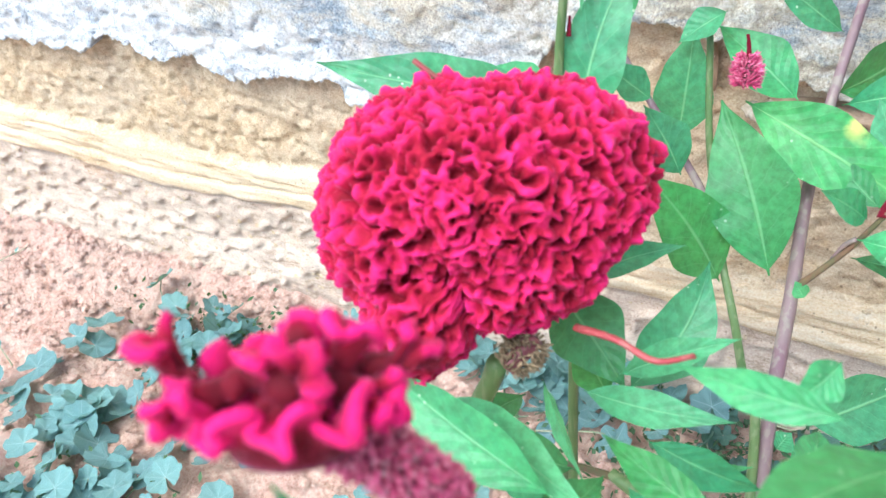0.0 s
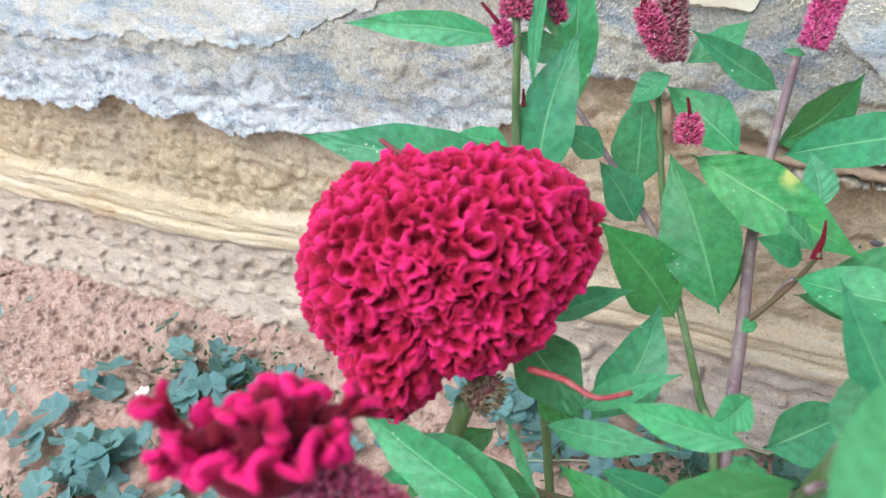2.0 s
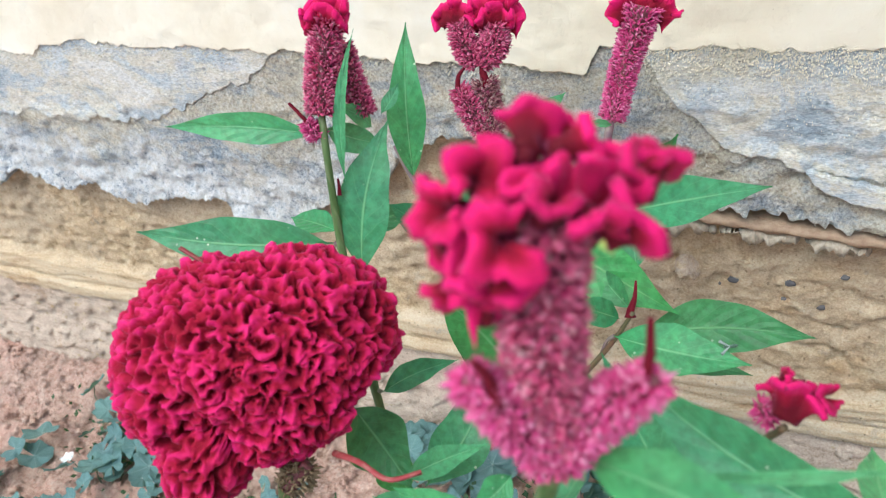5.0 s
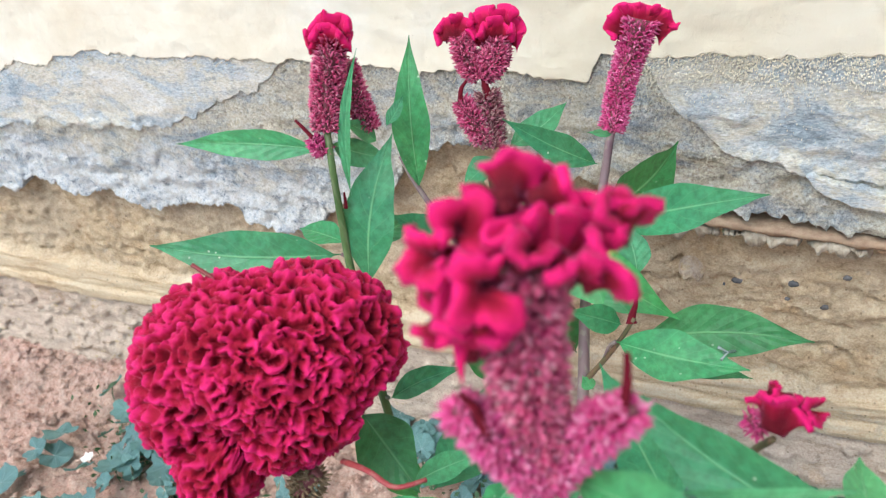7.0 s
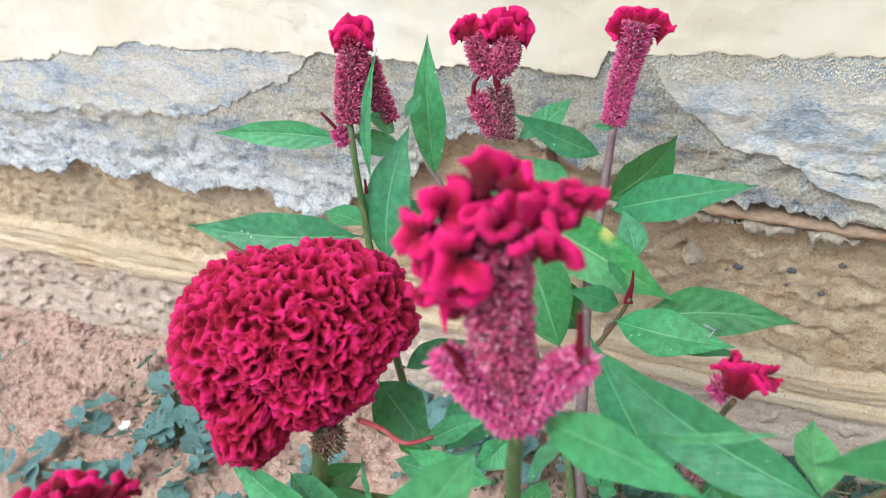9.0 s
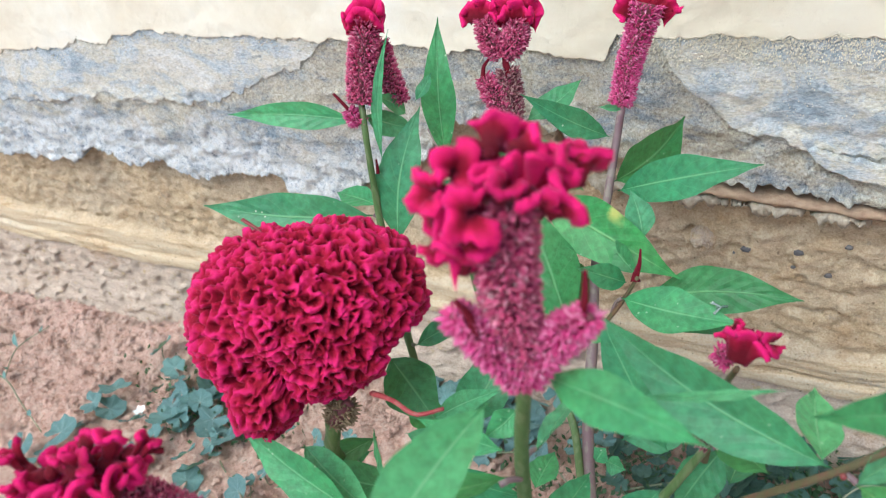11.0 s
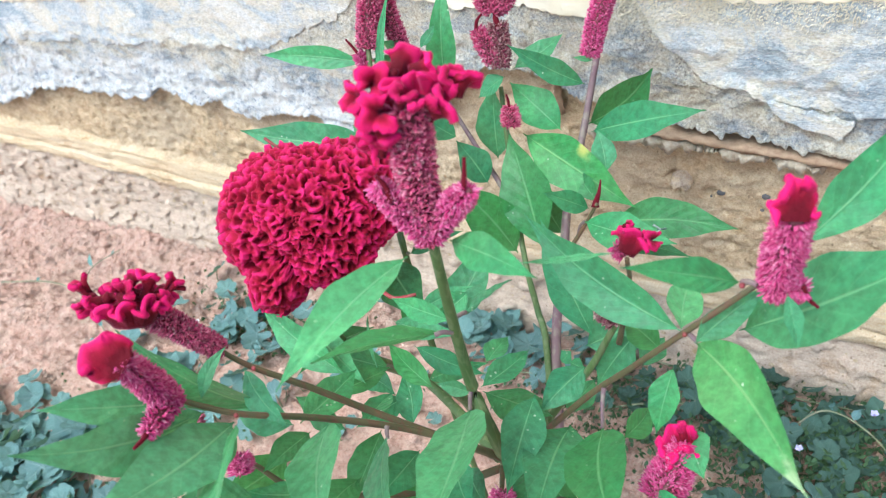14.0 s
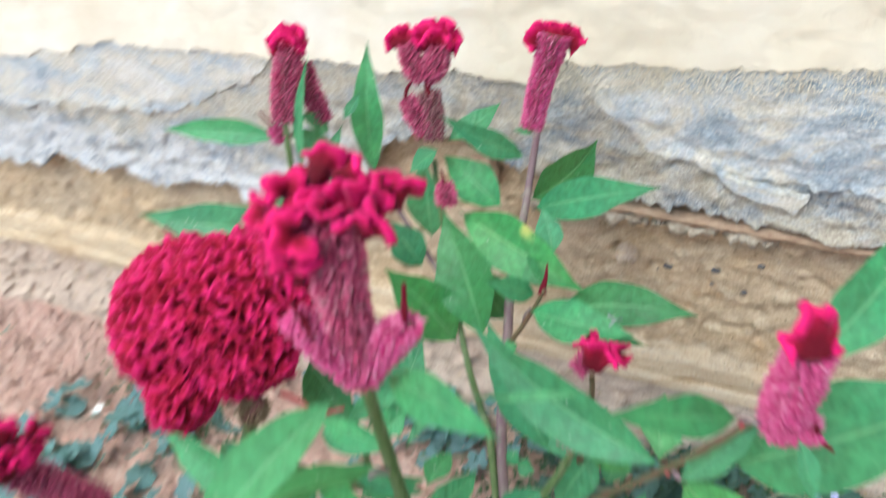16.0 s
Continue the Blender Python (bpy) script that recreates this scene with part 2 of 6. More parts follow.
def mat_leaf(name, low, high, vein, spots=0.0, rough=0.5, tip=None, yellow=False):
    """Blade colour from low to high; a pale midrib and side veins along the blade's own u and v."""
    k = Mat(name, rough, 0.35)
    uv = k.t.nodes.new("ShaderNodeUVMap")
    sep = k.t.nodes.new("ShaderNodeSeparateXYZ")
    k.link(uv.outputs[0], sep.inputs[0])
    u = k.math("ABSOLUTE", k.math("MULTIPLY_ADD", sep.outputs[0], 2.0, -1.0))
    v = sep.outputs[1]
    col = k.ramp(k.noise(38, 4, 0.6), (0.32, low), (0.68, high))
    shift = k.math("MULTIPLY_ADD", k.random(), 0.36, 0.85)
    hsv = k.t.nodes.new("ShaderNodeHueSaturation")
    k.put(hsv, "Color", col)
    k.put(hsv, "Value", shift)
    k.put(hsv, "Hue", k.math("MULTIPLY_ADD", k.random(), -0.03, 0.515))
    col = hsv.outputs[0]
    wander = k.math("MULTIPLY_ADD", k.noise(55, 2), 0.9, k.math("MULTIPLY", k.random(), 0.7))
    side = k.math("FRACT", k.math("ADD", k.math("SUBTRACT", k.math("MULTIPLY", v, 8.0), k.math("MULTIPLY", k.math("POWER", u, 0.8), 1.9)), wander))
    ridge = k.math("ABSOLUTE", k.math("SUBTRACT", side, 0.5))
    lat = k.ramp(ridge, (0.455, (0, 0, 0)), (0.5, (1, 1, 1)))
    mid = k.ramp(u, (0.0, (1, 1, 1)), (0.02, (1, 1, 1)), (0.055, (0, 0, 0)))
    blotch = k.ramp(k.noise(16, 5, 0.65), (0.40, (0, 0, 0)), (0.64, (1, 1, 1)))
    col = k.mix(k.math("MULTIPLY", blotch, 0.22), col, vein)
    dusk = k.ramp(k.noise(24, 6, 0.7), (0.44, (1, 1, 1)), (0.56, (0, 0, 0)))
    col = k.mix(k.math("MULTIPLY", dusk, 0.4), col, low)
    fleck = k.ramp(k.noise(210, 4, 0.7), (0.36, (0.55, 0.55, 0.55)), (0.62, (1.25, 1.25, 1.25)))
    col = k.mix(0.6, col, fleck, "MULTIPLY")
    col = k.mix(k.math("MULTIPLY", lat, 0.22), col, vein)
    col = k.mix(k.math("MULTIPLY", mid, k.math("MULTIPLY_ADD", v, -0.45, 0.82)), col, vein)
    if spots:
        dots = k.ramp(k.cells(170), (0.1, (1, 1, 1)), (0.16, (0, 0, 0)))
        few = k.ramp(k.noise(55, 2), (0.55, (0, 0, 0)), (0.62, (1, 1, 1)))
        col = k.mix(k.math("MULTIPLY", k.math("MULTIPLY", dots, few), spots), col, (0.6, 0.68, 0.5))
    if tip:
        burnt = k.ramp(k.math("MULTIPLY", k.math("ADD", v, k.math("MULTIPLY", k.noise(60, 4), 0.4)), 0.7), (tip[0] * 0.74, (0, 0, 0)), (tip[0] * 0.74 + 0.03, (1, 1, 1)))
        col = k.mix(burnt, col, tip[1])
    if yellow:
        near = k.ramp(k.math("ADD", v, k.math("MULTIPLY", k.noise(45, 4), 0.25)), (0.56, (0, 0, 0)), (0.60, (1, 1, 1)), (0.64, (1, 1, 1)), (0.70, (0, 0, 0)))
        col = k.mix(k.math("MULTIPLY", near, k.ramp(sep.outputs[0], (0.10, (0.75, 0.75, 0.75)), (0.26, (0, 0, 0)))), col, (0.62, 0.58, 0.16))
    k.color(col)
    k.bump(k.math("SUBTRACT", k.math("MULTIPLY", ridge, -1.0), k.math("MULTIPLY", mid, 0.8)), 0.38, 0.0013)
    k.bump(k.noise(95, 3), 0.35, 0.0022)
    k.bump(k.noise(260, 3), 0.25, 0.0006)
    sub = k.t.nodes.new("ShaderNodeBsdfTranslucent")
    k.put(sub, "Color", k.mix(0.5, col, (0.32, 0.5, 0.08)))
    both = k.t.nodes.new("ShaderNodeMixShader")
    both.inputs[0].default_value = 0.22
    out = k.t.nodes["Material Output"]
    k.link(k.b.outputs[0], both.inputs[1])
    k.link(sub.outputs[0], both.inputs[2])
    k.link(both.outputs[0], out.inputs[0])
    return k.m


def mat_stem(name, a, b, streak):
    k = Mat(name, 0.5, 0.4)
    col = k.ramp(k.noise(30, 4, 0.6, (1, 1, 0.35)), (0.35, a), (0.65, b))
    col = k.mix(k.math("MULTIPLY", k.ramp(k.noise(260, 2, 0.5, (1, 1, 0.06)), (0.5, (0, 0, 0)), (0.62, (1, 1, 1))), 0.5), col, streak)
    k.color(col).bump(k.noise(300, 2, 0.5, (1, 1, 0.08)), 0.4, 0.001)
    return k.m


def mat_velvet(name, deep, bright, rim):
    """Velvety crest: deep tissue with crease shade in its colour, brighter towards the frilled rim (v along the fold's
    height).
    """
    k = Mat(name, 0.75, 0.2)
    uv = k.t.nodes.new("ShaderNodeUVMap")
    sep = k.t.nodes.new("ShaderNodeSeparateXYZ")
    k.link(uv.outputs[0], sep.inputs[0])
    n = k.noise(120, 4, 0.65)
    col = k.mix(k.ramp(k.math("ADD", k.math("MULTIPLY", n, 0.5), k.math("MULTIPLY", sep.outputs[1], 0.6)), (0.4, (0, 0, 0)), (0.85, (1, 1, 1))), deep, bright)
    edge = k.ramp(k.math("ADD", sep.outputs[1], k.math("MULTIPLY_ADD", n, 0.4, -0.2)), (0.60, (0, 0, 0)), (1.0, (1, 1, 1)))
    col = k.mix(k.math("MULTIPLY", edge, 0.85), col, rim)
    col = k.mix(1.0, col, k.ramp(k.island(), (0.0, (0.78, 0.78, 0.78)), (1.0, (1.2, 1.2, 1.2))), "MULTIPLY")
    k.color(col).bump(k.noise(900, 2, 0.6), 0.5, 0.0008).bump(n, 0.5, 0.002)
    k.b.inputs["Sheen Weight"].default_value = 0.25
    k.b.inputs["Sheen Roughness"].default_value = 0.4
    k.b.inputs["Sheen Tint"].default_value = (1.0, 0.25, 0.5, 1)
    k.b.inputs["Subsurface Weight"].default_value = 0.12
    k.b.inputs["Subsurface Radius"].default_value = (0.004, 0.001, 0.001)
    return k.m


def mat_floret(name, *stops):
    """Each bract of its own tint, darker at its foot and paler towards its tip (v along the bract)."""
    k = Mat(name, 0.5, 0.4)
    uv = k.t.nodes.new("ShaderNodeUVMap")
    sep = k.t.nodes.new("ShaderNodeSeparateXYZ")
    k.link(uv.outputs[0], sep.inputs[0])
    col = k.ramp(k.island(), *stops)
    col = k.mix(k.math("MULTIPLY", k.ramp(sep.outputs[1], (0.0, (1, 1, 1)), (0.45, (0, 0, 0))), 0.55), col, stops[0][1])
    col = k.mix(k.math("MULTIPLY", k.ramp(sep.outputs[1], (0.6, (0, 0, 0)), (1.0, (1, 1, 1))), 0.35), col, stops[-1][1])
    k.color(col).bump(k.noise(700, 2), 0.3, 0.0005)
    k.b.inputs["Sheen Weight"].default_value = 0.12
    k.b.inputs["Sheen Tint"].default_value = (1.0, 0.4, 0.6, 1)
    return k.m


def mat_plain(name, a, b, scale=60, rough=0.8, bump=0.4):
    k = Mat(name, rough, 0.25)
    n = k.noise(scale, 5, 0.65)
    k.color(k.ramp(n, (0.35, a), (0.65, b))).bump(n, bump, 0.002)
    return k.m


MUD, PLASTER, SKIN, WASH, SOIL = mat_mud(), mat_plaster(), mat_skin(), mat_wash(), mat_soil()
LEAF = mat_leaf("celosia_leaf", (0.036, 0.208, 0.088), (0.060, 0.304, 0.121), (0.203, 0.466, 0.217), 0.8, 0.42)
# Paler leaf colours; on the low front leaves they stand in for sky light.
LEAF_PALE = mat_leaf("pale_lit_celosia_leaf", (0.062, 0.267, 0.114), (0.095, 0.348, 0.150), (0.224, 0.474, 0.239), 0.5, 0.42)
# Darker copy of the leaf colours, with shade painted in for inner, lower leaves.
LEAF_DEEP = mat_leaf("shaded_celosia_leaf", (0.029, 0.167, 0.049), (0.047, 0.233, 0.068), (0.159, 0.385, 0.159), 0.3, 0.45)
LEAF_BURNT = mat_leaf("scorched_celosia_leaf", (0.048, 0.226, 0.074), (0.077, 0.299, 0.100), (0.246, 0.451, 0.181), 1.0, 0.5, (1.0, (0.322, 0.479, 0.246)))
LEAF_YELLOW = mat_leaf("yellow_ended_celosia_leaf", (0.032, 0.226, 0.058), (0.054, 0.299, 0.077), (0.214, 0.451, 0.167), 0.4, 0.45, yellow=True)
CREEPER = mat_leaf("blue_green_creeper_leaf", (0.10, 0.215, 0.215), (0.165, 0.305, 0.30), (0.33, 0.44, 0.42), 0.0, 0.6)
CREEPER_DARK = mat_leaf("dark_creeper_leaf", (0.05, 0.115, 0.095), (0.085, 0.165, 0.135), (0.17, 0.25, 0.2), 0.0, 0.55)
WEED = mat_leaf("small_weed_leaf", (0.032, 0.081, 0.036), (0.06, 0.129, 0.056), (0.161, 0.242, 0.121), 0.0, 0.6)
STEM_GREEN = mat_stem("green_stem", (0.065, 0.122, 0.036), (0.108, 0.173, 0.058), (0.202, 0.238, 0.122))
STEM_BROWN = mat_stem("red_brown_stem", (0.086, 0.079, 0.036), (0.137, 0.119, 0.061), (0.173, 0.065, 0.05))
STEM_PURPLE = mat_stem("purple_stem", (0.166, 0.094, 0.115), (0.223, 0.166, 0.158), (0.274, 0.259, 0.202))
STEM_GREY = mat_stem("grey_green_stem", (0.144, 0.144, 0.086), (0.216, 0.216, 0.144), (0.288, 0.259, 0.202))
STEM_PINK = mat_stem("pink_brown_stalk", (0.245, 0.025, 0.036), (0.302, 0.058, 0.058), (0.324, 0.144, 0.122))
STEM_RED = mat_stem("red_joint", (0.202, 0.022, 0.032), (0.259, 0.043, 0.05), (0.144, 0.058, 0.036))
VINE = mat_stem("pale_vine", (0.158, 0.187, 0.101), (0.245, 0.259, 0.158), (0.302, 0.288, 0.202))
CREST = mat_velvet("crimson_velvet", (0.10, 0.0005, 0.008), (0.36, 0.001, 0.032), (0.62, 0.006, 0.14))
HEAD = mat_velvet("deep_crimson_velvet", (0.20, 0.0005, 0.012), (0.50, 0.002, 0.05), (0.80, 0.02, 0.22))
FLORET = mat_floret("pink_florets", (0.0, (0.25, 0.010, 0.055)), (0.4, (0.46, 0.03, 0.125)), (0.85, (0.58, 0.085, 0.215)), (1.0, (0.66, 0.30, 0.37)))
FLORET_FRESH = mat_floret("magenta_florets", (0.0, (0.36, 0.008, 0.10)), (0.5, (0.52, 0.03, 0.18)), (0.85, (0.62, 0.09, 0.28)), (1.0, (0.68, 0.3, 0.42)))
BUD = mat_floret("round_buds", (0.0, (0.12, 0.012, 0.035)), (0.4, (0.30, 0.03, 0.085)), (0.75, (0.42, 0.12, 0.18)), (1.0, (0.56, 0.36, 0.37)))
FLORET_DRY = mat_floret("dry_florets", (0.0, (0.085, 0.018, 0.022)), (0.5, (0.23, 0.06, 0.075)), (0.8, (0.36, 0.16, 0.165)), (1.0, (0.44, 0.35, 0.3)))
DRY = mat_plain("dry_brown_bracts", (0.144, 0.101, 0.058), (0.274, 0.202, 0.122), 200)
TILE = mat_plain("terracotta", (0.259, 0.173, 0.115), (0.374, 0.274, 0.187), 130, 0.9, 0.8)
MORTAR = mat_plain("lumpy_lime_mortar", (0.288, 0.238, 0.173), (0.446, 0.396, 0.317), 160, 0.95, 1.0)
STONE = mat_plain("dark_stone", (0.072, 0.072, 0.079), (0.144, 0.137, 0.137), 90)
PETAL = mat_plain("white_petal", (0.75, 0.75, 0.7), (0.85, 0.85, 0.82), 90, 0.5)
PETAL_BLUE = mat_plain("lilac_petal", (0.45, 0.42, 0.7), (0.6, 0.58, 0.8), 90, 0.5)
FLYBODY = mat_plain("fly_body", (0.05, 0.1, 0.07), (0.1, 0.16, 0.12), 300, 0.3)
FLYWING = mat_plain("fly_wing", (0.22, 0.28, 0.25), (0.34, 0.4, 0.37), 300, 0.2)


# ---- builders ----
def mesh(name, verts, faces, uvs=None, smooth=True):
    me = bpy.data.meshes.new(name)
    me.from_pydata(np.asarray(verts, dtype=float).reshape(-1, 3).tolist(), [], faces)
    if uvs is not None:
        layer = me.uv_layers.new(name="UVMap")
        idx = np.empty(len(me.loops), dtype=np.int32)
        me.loops.foreach_get("vertex_index", idx)
        layer.data.foreach_set("uv", np.asarray(uvs, dtype=np.float32)[idx].ravel())
    me.polygons.foreach_set("use_smooth", [smooth] * len(me.polygons))
    me.update()
    return me


def part(name, me, material, parent=None, label=""):
    """Links a mesh as one object, under a thing or a part."""
    ob = new(name, me)
    if not me.materials:
        me.materials.append(material)
    if parent is not None:
        ob.parent = parent
        ob.matrix_parent_inverse = parent.matrix_world.inverted() if parent.parent is None and parent.type == "EMPTY" else Matrix()
    if label:
        ob["label"] = label
    return ob


def thing(name, at, label, category, group="", kind=""):
    ob = new(name)
    ob.matrix_world = Matrix.Translation(at)
    ob.empty_display_size = 0.05
    return tagged(ob, label, category, group, kind)


def grid_faces(nu, nv, closed=False):
    out = []
    for i in range(nu if closed else nu - 1):
        for j in range(nv - 1):
            a, b = i * nv + j, ((i + 1) % nu) * nv + j
            out.append((a, b, b + 1, a + 1))
    return out


def smooth_line(points, n):
    """n points on a Catmull-Rom curve through the given ones."""
    p = [np.array(q, float) for q in points]
    p = [2 * p[0] - p[1]] + p + [2 * p[-1] - p[-2]]
    out, segs = [], len(p) - 3
    for s in np.linspace(0, segs, n):
        k = min(int(s), segs - 1)
        t = s - k
        a, b, c, d = p[k : k + 4]
        out.append(0.5 * (2 * b + (c - a) * t + (2 * a - 5 * b + 4 * c - d) * t * t + (3 * b - a - 3 * c + d) * t**3))
    return np.array(out)


def unit(v):
    return np.asarray(v, float) / max(np.linalg.norm(v), 1e-9)


def side_of(d):
    s = np.cross(d, (0, 0, 1))
    return unit(s) if np.linalg.norm(s) > 0.05 else np.array([1.0, 0, 0])


def tube(points, r0, r1, n=None, sides=9, rough=0.06, seed=0):
    rng = np.random.default_rng(seed)
    n = n or max(6, 5 * len(points))
    c = smooth_line(points, n)
    d = np.gradient(c, axis=0)
    verts = []
    for i in range(n):
        t = unit(d[i])
        a = side_of(t)
        b = np.cross(t, a)
        r = r0 + (r1 - r0) * i / (n - 1)
        for k in range(sides):
            w = 2 * math.pi * k / sides
            verts.append(c[i] + r * (1 + rough * math.sin(5 * w) + rough * rng.normal() * 0.4) * (math.cos(w) * a + math.sin(w) * b))
    faces = []
    for i in range(n - 1):
        for k in range(sides):
            q = (k + 1) % sides
            faces.append((i * sides + k, i * sides + q, (i + 1) * sides + q, (i + 1) * sides + k))
    faces += [tuple(range(sides))[::-1], tuple((n - 1) * sides + k for k in range(sides))]
    return mesh("tube", verts, faces)


def stem(parent, name, points, r0, r1, material, label="", seed=1):
    return part(name, tube(points, r0, r1, seed=seed), material, parent, label)


HASH = np.tile(np.random.default_rng(3).permutation(256), 3)
SLOPES = np.random.default_rng(4).normal(size=(256, 3))
SLOPES /= np.linalg.norm(SLOPES, axis=1)[:, None]


def ripple(x, y, z):
    """Gradient noise, for numbers or whole arrays, about -1 to 1."""
    x, y, z = np.broadcast_arrays(np.asarray(x, float), np.asarray(y, float), np.asarray(z, float))
    xi, yi, zi = (np.floor(q).astype(int) for q in (x, y, z))
    f = (x - xi, y - yi, z - zi)
    w = [q * q * q * (q * (q * 6 - 15) + 10) for q in f]
    total = 0.0
    for dx, dy, dz in itertools.product((0, 1), repeat=3):
        g = SLOPES[HASH[HASH[HASH[(xi + dx) & 255] + ((yi + dy) & 255)] + ((zi + dz) & 255)]]
        dot = g[..., 0] * (f[0] - dx) + g[..., 1] * (f[1] - dy) + g[..., 2] * (f[2] - dz)
        total = total + (w[0] if dx else 1 - w[0]) * (w[1] if dy else 1 - w[1]) * (w[2] if dz else 1 - w[2]) * dot
    return 1.7 * total


FACING = unit((0.22, -0.62, 0.72))
LEAF_COUNT = [0]


def leaf(parent, base, tip, width, material=None, sag=0.10, turn=0.0, cup=0.22, label="", face=FACING):
    """A lance-shaped blade from base to tip with a creased midrib, a wavy rim and a short stalk."""
    LEAF_COUNT[0] += 1
    rng = np.random.default_rng(LEAF_COUNT[0])
    base, tip = np.array(base, float), np.array(tip, float)
    span = tip - base
    length = np.linalg.norm(span)
    t = span / length
    nrm = unit(face - np.dot(face, t) * t)
    s = np.cross(t, nrm)
    ang = turn + rng.normal(0, 0.22)
    nrm, s = math.cos(ang) * nrm + math.sin(ang) * s, math.cos(ang) * s - math.sin(ang) * nrm
    nu, nv = 28, 11
    bend = sag * rng.uniform(0.6, 1.3)
    sway = rng.normal(0, 0.035)
    ph, wav = rng.uniform(0, 6.28), rng.uniform(0.010, 0.022)
    verts, uvs = [], []
    for i in range(nu):
        v = i / (nu - 1)
        mid = base + span * v + nrm * length * bend * 4 * v * (1 - v) * 0.5 + s * length * sway * math.sin(math.pi * v)
        prof = max(0.0, math.sin(math.pi * ((v - 0.03) / 0.97) ** 0.78)) ** 1.22 if v > 0.03 else 0.0
        w = width * 0.5 * max(prof, 0.02) * (1 + 0.04 * math.sin(17 * v + ph))
        for j in range(nv):
            u = 2 * j / (nv - 1) - 1
            lift = cup * w * (abs(u) ** 1.4) + wav * length * 0.35 * abs(u) ** 2 * math.sin(9 * v * math.pi + ph + 1.7 * (u > 0)) - 0.0006 * (abs(u) < 0.05)
            lift += 0.007 * width * math.sin(23 * v + 5 * u + ph) * math.sin(11 * u - 9 * v + 2 * ph) * min(1, 2 * abs(u))
            verts.append(mid + s * w * u + nrm * lift)
            uvs.append((0.5 + 0.5 * u, v))
    faces = grid_faces(nu, nv)
    ob = part("leaf", mesh("leaf", verts, faces, uvs), material or LEAF, parent, label)
    return ob


def stalk(parent, a, b, r=0.0011, material=None):
    m = (np.array(a) + np.array(b)) / 2 + (0, 0, 0.15 * np.linalg.norm(np.array(a) - np.array(b)))
    return part("petiole", tube([a, m, b], r * 1.15, r * 0.85, 7, 6), material or STEM_PURPLE, parent)


def florets(axis, radii, count, size, seed, lift=0.35, fat=0.15):
    """Many little pointed buds that stand out of a spike; axis: points of its middle, radii along it."""
    rng = np.random.default_rng(seed)
    c = smooth_line(axis, 40)
    d = np.gradient(c, axis=0)
    verts, faces, uvs = [], [], []
    turn = np.arange(5) * 2 * math.pi / 5
    for k in range(count):
        v = ((k + rng.uniform()) / count) * 39
        i = min(int(v), 38)
        o = c[i] + (c[i + 1] - c[i]) * (v - i)
        t = unit(d[i])
        a = side_of(t)
        b = np.cross(t, a)
        w = k * 2.39996 + rng.normal(0, 0.3)
        out = math.cos(w) * a + math.sin(w) * b
        rad = np.interp(v / 39, np.linspace(0, 1, len(radii)), radii)
        way = unit(out + t * (lift + rng.normal(0, 0.3)) + rng.normal(0, 0.22, 3))
        ln = size * rng.uniform(0.7, 1.3)
        p0 = o + out * rad * 0.72
        e1 = unit(np.cross(way, t + 0.01))
        e2 = np.cross(way, e1)
        q = len(verts)
        f = ln * fat * rng.uniform(0.75, 1.25)
        ring = np.cos(turn)[:, None] * e1 + np.sin(turn)[:, None] * e2
        for h, r in ((0.0, 0.45), (0.38, 1.0), (0.74, 0.62)):
            verts += list(p0 + way * ln * h + ring * f * r)
            uvs += [(0.5, h)] * 5
        verts.append(p0 + way * ln)
        uvs.append((0.5, 1.0))
        for x in range(5):
            y = (x + 1) % 5
            faces += [(q + x, q + y, q + 5 + y, q + 5 + x), (q + 5 + x, q + 5 + y, q + 10 + y, q + 10 + x), (q + 10 + x, q + 10 + y, q + 15)]
    return mesh("florets", verts, faces, uvs)


def beads(axis, radii, count, size, seed):
    """Small round seed cups between the bracts of a spike."""
    rng = np.random.default_rng(seed)
    c = smooth_line(axis, 30)
    d = np.gradient(c, axis=0)
    verts, faces = [], []
    for k in range(count):
        v = ((k + rng.uniform()) / count) * 29
        i = min(int(v), 28)
        t = unit(d[i])
        a = side_of(t)
        b = np.cross(t, a)
        w = k * 2.39996 + rng.normal(0, 0.4)
        out = math.cos(w) * a + math.sin(w) * b
        rad = np.interp(v / 29, np.linspace(0, 1, len(radii)), radii)
        o, r = c[i] + out * rad * 1.02, size * rng.uniform(0.7, 1.2)
        q = len(verts)
        verts += [o + r * np.array(x) for x in ((1, 0, 0), (-1, 0, 0), (0, 1, 0), (0, -1, 0), (0, 0, 1), (0, 0, -1))]
        faces += [(q + x, q + y, q + z) for x, y, z in ((0, 2, 4), (2, 1, 4), (1, 3, 4), (3, 0, 4), (2, 0, 5), (1, 2, 5), (3, 1, 5), (0, 3, 5))]
    return mesh("beads", verts, faces)


def spike(parent, axis, radii, count, size, seed, kind=None, name="flower_spike", seeds=0):
    """A bristling flower spike: a core, its bracts and, on old ones, seed cups."""
    axis = [np.array(a, float) for a in axis]
    pts = smooth_line(axis, 12)
    core = part(name, tube(pts, radii[0] * 0.8, radii[-1] * 0.6, 14, 12, 0.12, seed), FLORET_DRY, parent)
    over = core if parent.parent is None else parent
    part("bract_layer", florets(axis, radii, int(count * (2.4 if size > 0.0037 else 1.5)), min(size * (0.9 if size > 0.0037 else 1.1), 0.0042), seed, fat=0.13 if size > 0.0037 else 0.15), kind or FLORET, over)
    if seeds:
        part("seed_layer", beads(axis, radii, int(seeds * 1.3), size * 0.27, seed + 7), BUD, over)
    return core


def horn(parent, points, r0, r1, material=None, name="crest_horn"):
    return part(name, tube(points, r0, r1, 14, 8, 0.12, 5), material or CREST, parent)


